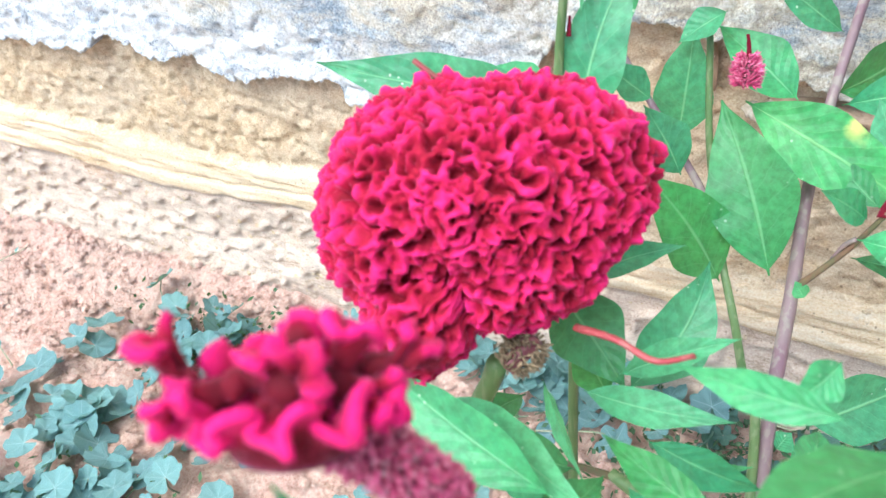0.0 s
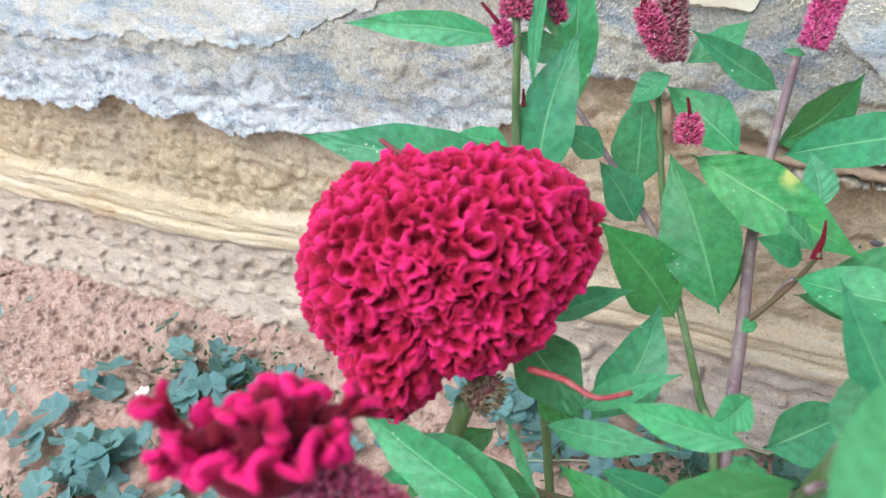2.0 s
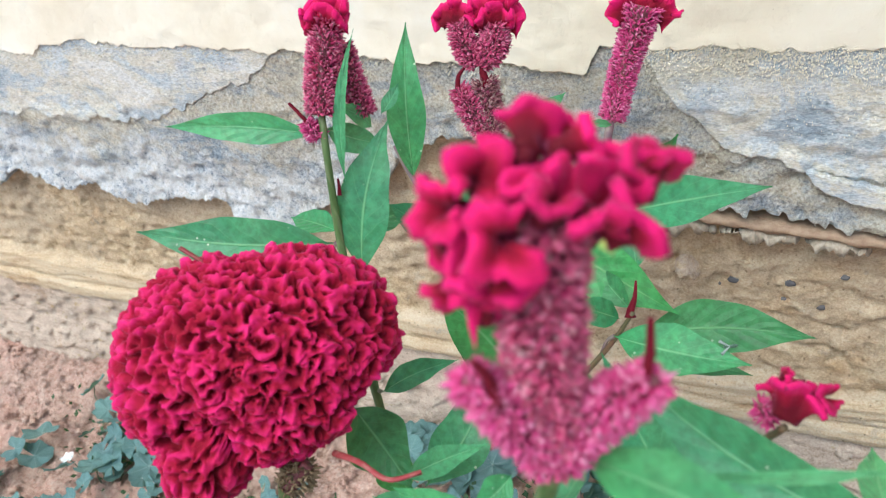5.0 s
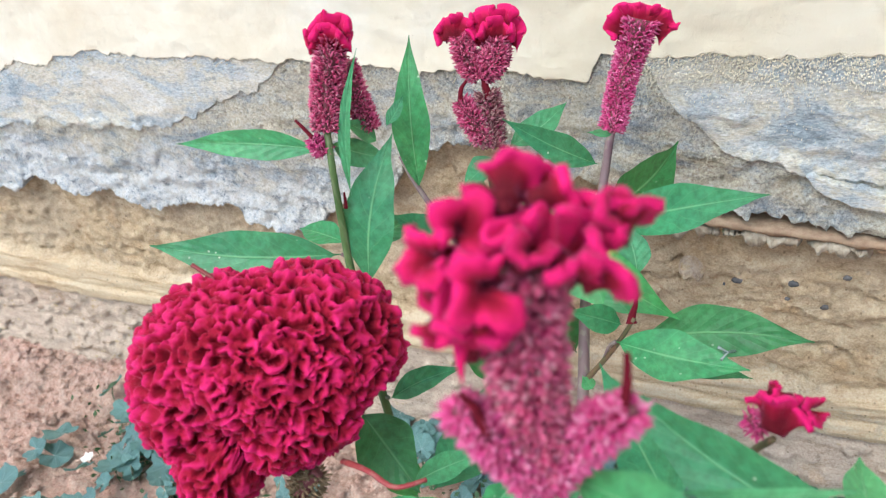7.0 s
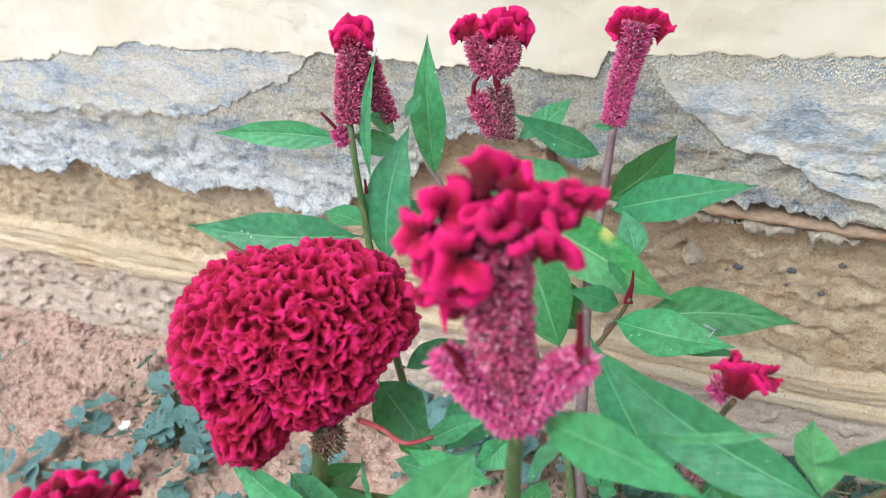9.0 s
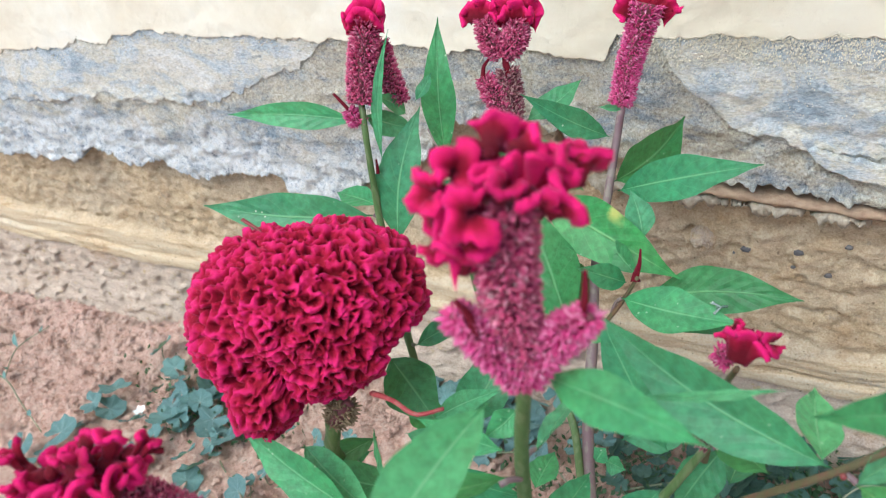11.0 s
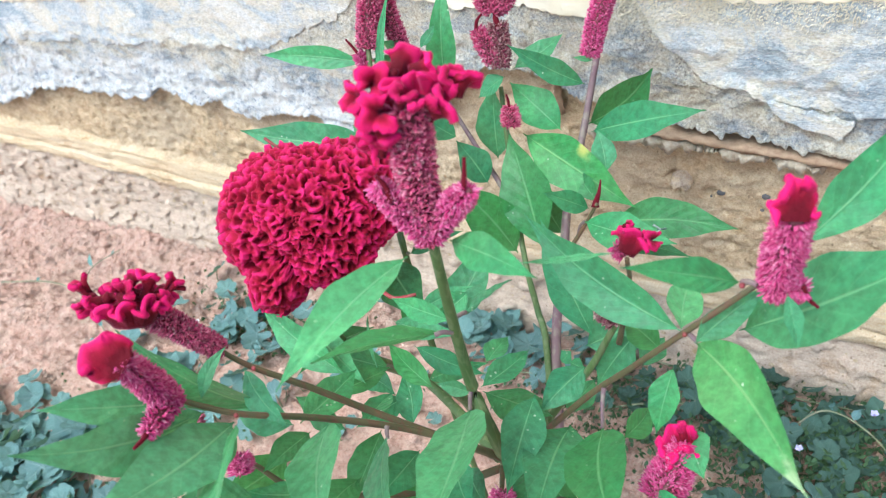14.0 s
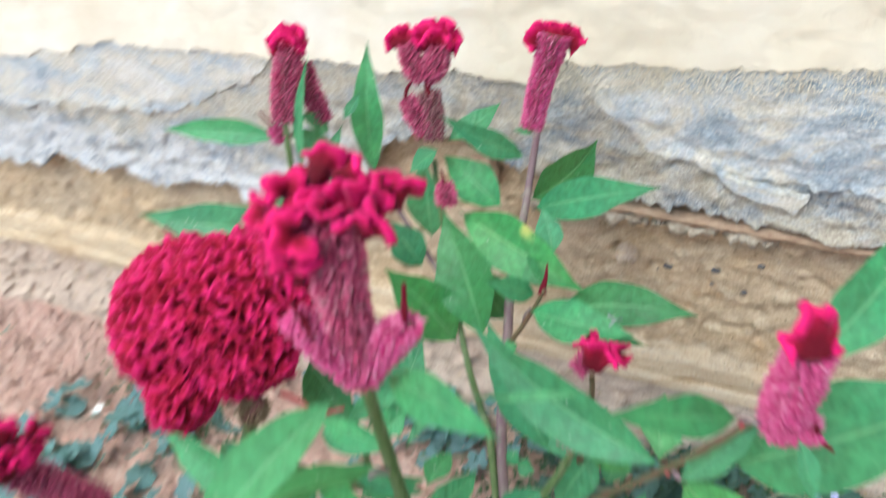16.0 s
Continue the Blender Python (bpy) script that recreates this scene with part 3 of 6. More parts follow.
# ---- wall and ground ----
def fbm(x, y, z, octaves=4):
    v, a = 0.0, 0.5
    for k in range(octaves):
        v = v + a * ripple(x, y, z)
        x, y, z, a = x * 2.03 + 3.1, y * 2.03 + 1.7, z * 2.03 + 5.3, a * 0.55
    return v


def step(x, at, soft):
    s = np.clip((x - at) / soft + 0.5, 0, 1)
    return s * s * (3 - 2 * s)


WALL = 0.8


def ledge_top(x):
    return np.interp(x, (-1.3, -1.18, -0.93, -0.51, -0.36, 0.0, 0.15, 0.35, 0.6), (0.23, 0.228, 0.222, 0.182, 0.185, 0.17, 0.15, 0.137, 0.12)) + 0.010 * fbm(x * 7, 2.0, 1.0)


def ledge_foot(x):
    return np.interp(x, (-1.3, -0.88, -0.57, -0.376, 0.0, 0.15, 0.35, 0.6), (0.185, 0.155, 0.132, 0.138, 0.12, 0.104, 0.087, 0.075)) + 0.006 * fbm(x * 9, 5.0, 1.0)


def mud_face(x, z):
    """Depth of the mud's face: a granular upper course, a smooth ledge, a slumped foot."""
    x, z = np.asarray(x, float), np.asarray(z, float)
    top, foot = ledge_top(x), ledge_foot(x)
    split = 0.45 * top + 0.55 * foot + 0.004 * fbm(x * 14, 8.0, 2.0)
    on = step(z, foot, 0.008) * (1 - step(z, top, 0.008))
    out = 0.013 * (1 - step(z, top, 0.010)) + 0.004 * (1 - step(z, split, 0.004)) - 0.007 * (1 - step(z, foot, 0.008))
    out = out - 0.007 * np.exp(-(((z - foot) / 0.004) ** 2)) - 0.004 * np.exp(-(((z - split) / 0.0022) ** 2))
    out = out + 0.014 * (1 - step(z, 0.055, 0.07)) + 0.007 * fbm(x * 8, 1.0, z * 11)
    grain = 0.0065 * fbm(x * 45, 9.0, z * 55, 5) - 0.009 * np.maximum(0.0, ripple(x * 62, 4.0, z * 62) - 0.25) - 0.010 * np.maximum(0.0, ripple(x * 120, 6.0, z * 95) - 0.36)
    lines = 0.0032 * fbm(x * 11, 3.0, (z + 0.09 * x) * 130, 3) + 0.0015 * fbm(x * 70, 3.0, z * 160, 3)
    chips = 0.006 * step(ripple(x * 38, 7.0, z * 60), 0.25, 0.12)
    low = 1 - step(z, foot, 0.01)
    return WALL + 0.012 - out - (1 - on) * (grain * (1 - 0.6 * low) + low * chips) - on * lines


def spread(lo, hi, fine_lo, fine_hi, pitch, coarse):
    a = np.arange(fine_lo, fine_hi + 1e-6, pitch)
    left = fine_lo - np.geomspace(pitch * 2, fine_lo - lo, coarse)[::-1] if lo < fine_lo else []
    right = fine_hi + np.geomspace(pitch * 2, hi - fine_hi, coarse) if hi > fine_hi else []
    return np.concatenate([left, a, right])


def plaster_edge(x):
    xs = (-6, -1.2, -1.09, -0.95, -0.87, -0.78, -0.69, -0.65, -0.62, -0.57, -0.52, -0.484, -0.44, -0.412, -0.365, -0.3, -0.26, -0.255, -0.217, -0.185, -0.143, -0.062, -0.03, 0.043, 0.087, 0.11, 0.16, 0.22, 0.31, 0.38, 5)
    zs = (0.29, 0.29, 0.272, 0.30, 0.322, 0.325, 0.316, 0.316, 0.312, 0.334, 0.327, 0.314, 0.327, 0.301, 0.304, 0.311, 0.308, 0.291, 0.283, 0.282, 0.309, 0.34, 0.385, 0.393, 0.38, 0.362, 0.345, 0.337, 0.322, 0.312, 0.30)
    return np.interp(x, xs, zs) + 0.010 * fbm(x * 60, 2.0, 0.0) + 0.004 * ripple(x * 190, 3.0, 0.0) + 0.0025 * ripple(x * 420, 3.5, 0.0) + 0.006 * ripple(x * 17, 8.0, 0.0)


def wash_edge(x):
    xs = (-6, -0.6, -0.514, -0.472, -0.43, -0.417, -0.35, -0.314, -0.2, -0.147, -0.05, 0.005, 0.065, 0.097, 0.137, 0.142, 0.15, 0.165, 0.2, 0.3, 5)
    zs = (0.475, 0.472, 0.474, 0.48, 0.477, 0.486, 0.489, 0.481, 0.476, 0.472, 0.464, 0.454, 0.457, 0.45, 0.444, 0.455, 0.466, 0.466, 0.463, 0.458, 0.455)
    return np.interp(x, xs, zs) + 0.005 * fbm(x * 60, 5.0, 0.0) + 0.005 * ripple(x * 24, 2.0, 0.0) + 0.003 * ripple(x * 170, 2.0, 0.0)


def plaster_face(x, z, e):
    r = np.abs(z - e)
    rough = 1 - step(z, 0.43, 0.05)
    crust = 1 - step(r, 0.055, 0.05)
    y = WALL - 0.001 - 0.006 * np.exp(-r / 0.02) - 0.006 * ripple(x * 23, 6.0, 0.0) * np.exp(-r / 0.03) - 0.004 * fbm(x * 9, 7.0, z * 13)
    y = y - (0.0008 + 0.0022 * rough + 0.003 * crust) * fbm(x * 50, 2.0, z * 60, 5) - 0.0025 * rough * fbm(x * 16, 6.0, z * 75)
    return y + 0.006 * crust * np.maximum(0.0, ripple(x * 95, 3.0, z * 110) - 0.2) - 0.0016 * rough * step(fbm(x * 21, 8.0, z * 32), 0.12, 0.03)


def build_wall():
    wall = thing("wall_north", (0, WALL, 0), "weathered rammed-earth house wall with flaking plaster and cream limewash", "wall", kind="structure")
    xs = spread(-7, 5, -1.35, 0.5, 0.0024, 14)
    zs = np.concatenate([[-0.12], spread(-0.03, 2.6, -0.03, 0.41, 0.0024, 8)])
    gx, gz = np.meshgrid(xs, zs, indexing="ij")
    verts = np.stack([gx, mud_face(gx, gz), gz], axis=-1).reshape(-1, 3)
    top, foot = ledge_top(gx), ledge_foot(gx)
    uvs = np.stack([gx, (gz - foot) / (top - foot)], axis=-1).reshape(-1, 2)
    verts = np.concatenate([verts, [(xs[0], WALL + 0.3, -0.12), (xs[-1], WALL + 0.3, -0.12), (xs[-1], WALL + 0.3, 2.6), (xs[0], WALL + 0.3, 2.6)]])
    uvs = np.concatenate([uvs, np.zeros((4, 2))])
    n, m = len(xs), len(zs)
    q = n * m
    part("mud_core", mesh("mud", verts, grid_faces(n, m) + [(q + 3, q + 2, q + 1, q)], uvs), MUD, wall, "ochre layered mud with pits and ledges")

    def coat(name, edge, rows, proud, material, label, rag):
        """A layer that follows the plaster's face from its ragged lower edge upwards."""
        e, low = edge(xs)[:, None], plaster_edge(xs)[:, None]
        z = e + rows[None, :]
        x = np.repeat(xs[:, None], len(rows), axis=1)
        y = plaster_face(x, z, low) - proud - rag * fbm(x * 60, 3.0, z * 60)
        y[:, 0] = np.maximum(mud_face(x[:, 0], z[:, 0]), y[:, 0]) + 0.004 if name == "plaster_coat" else y[:, 0] + proud + 0.004
        uv = np.stack([x, (z - low) * 10], axis=-1).reshape(-1, 2)
        z[:, 0] += 0.003
        part(name, mesh(name, np.stack([x, y, z], axis=-1).reshape(-1, 3), grid_faces(n, len(rows)), uv), material, wall, label)

    xe = (-7, -0.66, -0.6, -0.5, -0.4, -0.3, -0.215, -0.171, -0.147, -0.138, -0.13, 0.165, 0.18, 0.19, 0.203, 0.232, 0.293, 0.35, 0.42, 5)
    ze = (0.41, 0.405, 0.40, 0.412, 0.40, 0.405, 0.432, 0.446, 0.457, 0.47, 0.50, 0.50, 0.458, 0.436, 0.416, 0.383, 0.367, 0.358, 0.35, 0.34)
    coat("plaster_coat", plaster_edge, np.concatenate([[0, 0, 0.0012], np.linspace(0.003, 0.19, 78), [0.26]]), 0.0, PLASTER, "grey lime plaster with a ragged white-crusted lower edge", 0.0)
    coat("plaster_skin", lambda x: np.interp(x, xe, ze) + 0.012 * fbm(x * 30, 4.0, 2.0) + 0.006 * fbm(x * 110, 4.0, 2.0), np.concatenate([[0, 0, 0.001], np.linspace(0.003, 0.15, 58)]), 0.0016, SKIN, "smooth blue-grey plaster skin breaking away", 0.001)
    coat("limewash_coat", wash_edge, np.concatenate([[0, 0, 0.001], np.linspace(0.003, 0.15, 44), np.geomspace(0.2, 2.1, 8)]), 0.0034, WASH, "cream-yellow limewash with a chipped edge", 0.001)
    rng = np.random.default_rng(8)
    vs, fs = [], []
    fx = np.where(np.arange(7500) % 8 > 0, rng.uniform(0.16, 0.5, 7500), rng.uniform(-0.55, 0.16, 7500))
    fe = wash_edge(fx)
    fz = fe + 0.004 - rng.exponential(0.017, 7500)
    fy = plaster_face(fx, fz, plaster_edge(fx)) - 0.0036
    for x, y, z, e in zip(fx, fy, fz, fe):
        r = rng.uniform(0.00008, 0.00042) * (1 if z > e - 0.02 else 0.6)
        q = len(vs)
        vs += [(x + r * rng.uniform(0.5, 1.3) * math.cos(w) * 1.3, y, z + r * rng.uniform(0.5, 1.2) * math.sin(w)) for w in (0, 1.05, 2.1, 3.14, 4.2, 5.2)]
        vs += [(v[0], y + 0.004, v[2]) for v in vs[q : q + 6]]
        fs += [tuple(range(q, q + 6))] + [(q + i, q + 6 + i, q + 6 + (i + 1) % 6, q + (i + 1) % 6) for i in range(6)]
    tagged(part("limewash_flecks", mesh("flecks", vs, fs, smooth=False), WASH, wall), kind="stuff")

    def slab(name, x0, x1, z0, z1, slope, depth, material, seed, label="", nx=40, crumble=0.010):
        """A rough bar let into the wall, with broken edges."""
        rng = np.random.default_rng(seed)
        prof = ((0.01, 0), (-depth, 0.12), (-depth * 1.15, 0.5), (-depth, 0.9), (0.01, 1))
        vs = []
        for i in range(nx):
            x = x0 + (x1 - x0) * i / (nx - 1)
            end = min(1, 6 * i / (nx - 1), 6 * (nx - 1 - i) / (nx - 1)) ** 0.5
            for dy, f in prof:
                j = fbm(x * 90, seed, f * 4) * crumble
                z = (z0 + z1) / 2 + slope * (x - x0) + (f - 0.5) * (z1 - z0) * end
                vs.append((x, WALL + 0.004 + dy * end + j * 0.7, z + j * 0.5 + (f - 0.5) * (z1 - z0) * 1.3 * noise.noise((x * 70, seed, 5.0)) * crumble * 100))
        return part(name, mesh(name, vs, [f[::-1] for f in grid_faces(nx, len(prof))]), material, wall, label)

    slab("terracotta_tile", 0.118, 0.44, 0.329, 0.337, -0.115, 0.009, TILE, 3, "edge of a terracotta tile course", 60, 0.004)
    for a, b, s in ((0.10, 0.222, 4), (0.224, 0.282, 5), (0.284, 0.33, 6)):
        slab("mortar_lump", a, b, 0.318 - 0.1 * (a - 0.1), 0.328 - 0.1 * (a - 0.1), -0.1, 0.009, MORTAR, s, "grey lumpy mortar", 110, 0.012)
    slab("mortar_lump", 0.188, 0.208, 0.266, 0.277, -0.3, 0.012, MUD, 9)
    slab("brick_end", 0.052, 0.082, 0.334, 0.366, 0.0, 0.004, TILE, 12, "broken brick end")

    def blob(name, x, z, r, flat, material, seed, label=""):
        bm = bmesh.new()
        bmesh.ops.create_icosphere(bm, subdivisions=2, radius=1)
        for v in bm.verts:
            k = 1 + 0.35 * noise.noise(v.co * 1.7 + Vector((seed, 0, 0)))
            v.co = Vector((x + v.co.x * r * k, float(mud_face(x, z)) + v.co.y * r * flat, z + v.co.z * r * 0.7 * k))
        me = bpy.data.meshes.new(name)
        bm.to_mesh(me)
        bm.free()
        me.polygons.foreach_set("use_smooth", [True] * len(me.polygons))
        return part(name, me, material, wall, label)

    for x, z, r, s in ((0.274, 0.252, 0.0045, 1), (0.270, 0.233, 0.003, 2), (0.297, 0.228, 0.0055, 3), (0.313, 0.262, 0.0035, 4), (0.232, 0.25, 0.005, 5), (0.22, 0.241, 0.003, 6)):
        blob("embedded_stone", x, z, r, 0.5, STONE, s, "dark stone bedded in mud")
    vs, fs = [], []
    gx = rng.uniform(-0.95, 0.45, 5200)
    gz = rng.uniform(0.0, 1.0, 5200) * (plaster_edge(gx) - 0.004)
    keep = (ripple(gx * 14, 3.0, gz * 20) > -0.1) & ((gz > ledge_top(gx)) | (gz < ledge_foot(gx)))
    gx, gz = gx[keep], gz[keep]
    for x, y, z in zip(gx, mud_face(gx, gz), gz):
        r = 0.0006 + 0.0036 * rng.uniform() ** 4
        c = np.array((x, y, z))
        q = len(vs)
        vs += [c + r * rng.uniform(0.6, 1.3, 3) * np.array(d) for d in ((1, 0, 0), (0.3, 0, 0.9), (-0.7, 0, 0.6), (-0.9, 0, -0.4), (0.2, 0, -0.9), (0, -0.8, 0.1))]
        fs += [(q + i, q + 5, q + (i + 1) % 5) for i in range(5)]
    tagged(part("mud_grit", mesh("grit", vs, fs, np.full((len(vs), 2), 2.0)), MUD, wall), kind="stuff")
    bm = bmesh.new()
    outline = ((0.286, 0.368), (0.291, 0.361), (0.299, 0.353), (0.309, 0.348), (0.319, 0.345), (0.333, 0.343), (0.342, 0.337), (0.346, 0.342), (0.353, 0.351), (0.343, 0.354), (0.332, 0.356), (0.315, 0.360), (0.299, 0.365))
    loop = smooth_line([(x, 0, z) for x, z in outline + outline[:1]], 110)[:-1]
    loop = [(float(x + 0.003 * fbm(x * 160, 1.0, z * 160)), float(z + 0.004 * fbm(x * 120, 2.0, z * 120))) for x, _, z in loop]
    vs = [bm.verts.new((x, WALL - 0.0085 + 0.05 * (z - 0.352), z)) for x, z in loop]
    face = bm.faces.new(vs)
    got = bmesh.ops.extrude_face_region(bm, geom=[face])
    for v in got["geom"]:
        if isinstance(v, bmesh.types.BMVert):
            v.co.y += 0.012
    bmesh.ops.triangulate(bm, faces=[f for f in bm.faces if len(f.verts) > 4])
    bmesh.ops.recalc_face_normals(bm, faces=bm.faces)
    me = bpy.data.meshes.new("patch")
    bm.to_mesh(me)
    bm.free()
    part("lime_patch", me, SKIN, wall, "white patch of fresh lime")
    return wall


def ground_shape(x, y):
    z = 0.010 * fbm(x * 6, y * 6, 1.0) + 0.015 * fbm(x * 22, y * 22, 4.0) + 0.010 * fbm(x * 62, y * 62, 7.0, 5)
    return z + 0.022 * step(y, 0.74, 0.12) * (1 - step(x, -0.35, 0.3))


GROUND = [np.arange(-3, 2, 0.005), np.arange(-1, 1, 0.005)]
GROUND.append(ground_shape(GROUND[0][:, None], GROUND[1][None, :]))


def ground_z(x, y):
    i, j = min(max(int((x + 3) / 0.005), 0), 999), min(max(int((y + 1) / 0.005), 0), 399)
    return float(GROUND[2][i, j])


def build_ground():
    xs = spread(-60, 60, -1.55, 0.6, 0.005, 16)
    ys = spread(-60, 60, 0.1, 0.86, 0.005, 16)
    gx, gy = np.meshgrid(xs, ys, indexing="ij")
    near = (gx > -3) & (gx < 2) & (gy > -2) & (gy < 1)
    verts = np.stack([gx, gy, np.where(near, ground_shape(gx, gy), 0.0)], axis=-1).reshape(-1, 3)
    tagged(part("ground", mesh("ground", verts, grid_faces(len(xs), len(ys))), SOIL), "crumbly pink-red laterite soil along the wall foot", "soil", kind="structure")
    rng = np.random.default_rng(5)
    vs, fs = [], []
    for k in range(9000):
        x, y = rng.uniform(-1.5, 0.45), 0.8 - abs(rng.normal(0, 0.2))
        r = 0.0011 + 0.006 * rng.uniform() ** 4
        c = np.array((x, y, ground_z(x, y) + r * 0.4))
        q = len(vs)
        for d in ((1, 0, 0), (-1, 0, 0), (0, 1, 0), (0, -1, 0), (0, 0, 1), (0, 0, -1), (0.6, 0.6, 0.5), (-0.6, 0.5, 0.5), (0.5, -0.6, 0.5), (-0.6, -0.6, 0.5)):
            vs.append(c + r * np.array(d) * rng.uniform(0.7, 1.2, 3))
        fs += [tuple(q + i for i in f) for f in ((0, 6, 8), (6, 2, 7), (7, 1, 9), (9, 3, 8), (6, 4, 8), (6, 7, 4), (7, 9, 4), (9, 8, 4), (0, 2, 6), (2, 1, 7), (1, 3, 9), (3, 0, 8))]
    tagged(part("soil_clods", mesh("clods", vs, fs, smooth=False), SOIL), "loose crumbs of pink soil lying on the ground", "soil", kind="stuff")


build_wall()
build_ground()


def holder(parent, name, at):
    ob = new(name)
    ob.parent = parent
    ob.matrix_parent_inverse = parent.matrix_world.inverted()
    return ob


def joint(parent, at, r):
    bm = bmesh.new()
    r = 0.8 * r
    bmesh.ops.create_icosphere(bm, subdivisions=2, radius=r)
    for v in bm.verts:
        v.co = v.co * (1 + 0.25 * noise.noise(v.co * 400)) + Vector(at)
    me = bpy.data.meshes.new("joint")
    bm.to_mesh(me)
    bm.free()
    me.polygons.foreach_set("use_smooth", [True] * len(me.polygons))
    return part("stem_joint", me, STEM_RED, parent)


def ruffles(ob, centre, right, up, lobes, gap, wide, hi, thick, seed, material, tries=6000, swell=0.0, behind=-9.0, name="ruffled_folds", label=""):
    """Closely set curled folds of velvety tissue over a lobed body. lobes: right, up, out and the radii along the three."""
    rng = np.random.default_rng(seed)
    right = unit(right)
    up = unit(np.array(up, float) - np.dot(up, right) * right)
    axes = np.stack([right, up, np.cross(right, up)])
    at, radii = [np.array(o[:3]) for o in lobes], [np.array(o[3:]) for o in lobes]
    centre = np.array(centre, float)
    bm = bmesh.new()
    bmesh.ops.create_icosphere(bm, subdivisions=3, radius=1)
    ball = [np.array(v.co) for v in bm.verts]
    tris = [tuple(v.index for v in f.verts) for f in bm.faces]
    bm.free()
    verts, faces = [], []
    for c, r in zip(at, radii):
        q = len(verts)
        verts += [centre + (c + d * (r - 0.5 * hi) * (1 + 0.06 * noise.noise(Vector((c + d * r) * 160)))) @ axes for d in ball]
        faces += [tuple(q + i for i in t) for t in tris]
    # Low v keeps the core dark: shade between the folds, put into the colour.
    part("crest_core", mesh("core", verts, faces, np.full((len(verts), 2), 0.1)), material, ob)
    share = np.array([r[0] * r[1] + r[1] * r[2] + r[0] * r[2] for r in radii])
    verts, faces, uvs, taken = [], [], [], {}
    for k in rng.choice(len(lobes), tries, p=share / share.sum()):
        c, r = at[k], radii[k]
        d = rng.normal(size=3)
        d /= math.sqrt(d @ d)
        p = c + d * (r - 0.55 * hi + swell * noise.noise(Vector(c * 31 + d * r * 70)))
        cell = tuple(int(math.floor(x / gap)) for x in p)
        if p[2] < behind or any(((p - s) ** 2).sum() < gap**2 for i in (-1, 0, 1) for j in (-1, 0, 1) for m in (-1, 0, 1) for s in taken.get((cell[0] + i, cell[1] + j, cell[2] + m), ())):
            continue
        if any((((p - at[o]) / (radii[o] - 0.72 * hi)) ** 2).sum() < 1 for o in range(len(lobes)) if o != k):
            continue
        taken.setdefault(cell, []).append(p)
        n = unit(d / r + rng.normal(0, 0.16, 3) / r.mean())
        a = unit(np.cross(n, rng.normal(size=3)))
        b = np.cross(n, a)
        w1, h1 = wide * rng.uniform(0.7, 1.3), hi * rng.uniform(0.82, 1.2)
        arc, ph, waves = rng.uniform(3.0, 5.6), rng.uniform(0, 6.28), rng.integers(2, 5)
        nu, nv, q = 24, 6, len(verts)
        for i in range(nu):
            s = i / (nu - 1)
            w = arc * s
            frill = 1 + 0.27 * math.sin(waves * w + ph) + 0.12 * math.sin(3.3 * waves * w + 2 * ph)
            for j in range(nv):
                v = j / (nv - 1)
                rad = 0.25 * w1 + w1 * v**1.7 * (1 + (frill - 1) * v)
                rise = h1 * math.sin(v * 1.8) * (1 + 0.16 * math.sin(waves * w + ph + 1.2) * v + 0.03 * math.sin(3.3 * waves * w)) - 0.28 * hi
                verts.append(centre + (p + a * rad * math.cos(w) + b * rad * math.sin(w) + n * rise) @ axes)
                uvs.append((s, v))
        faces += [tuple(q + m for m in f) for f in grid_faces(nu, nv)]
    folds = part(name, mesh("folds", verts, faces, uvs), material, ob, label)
    so = folds.modifiers.new("body", "SOLIDIFY")
    so.thickness, so.offset = thick, 0.0
    return folds


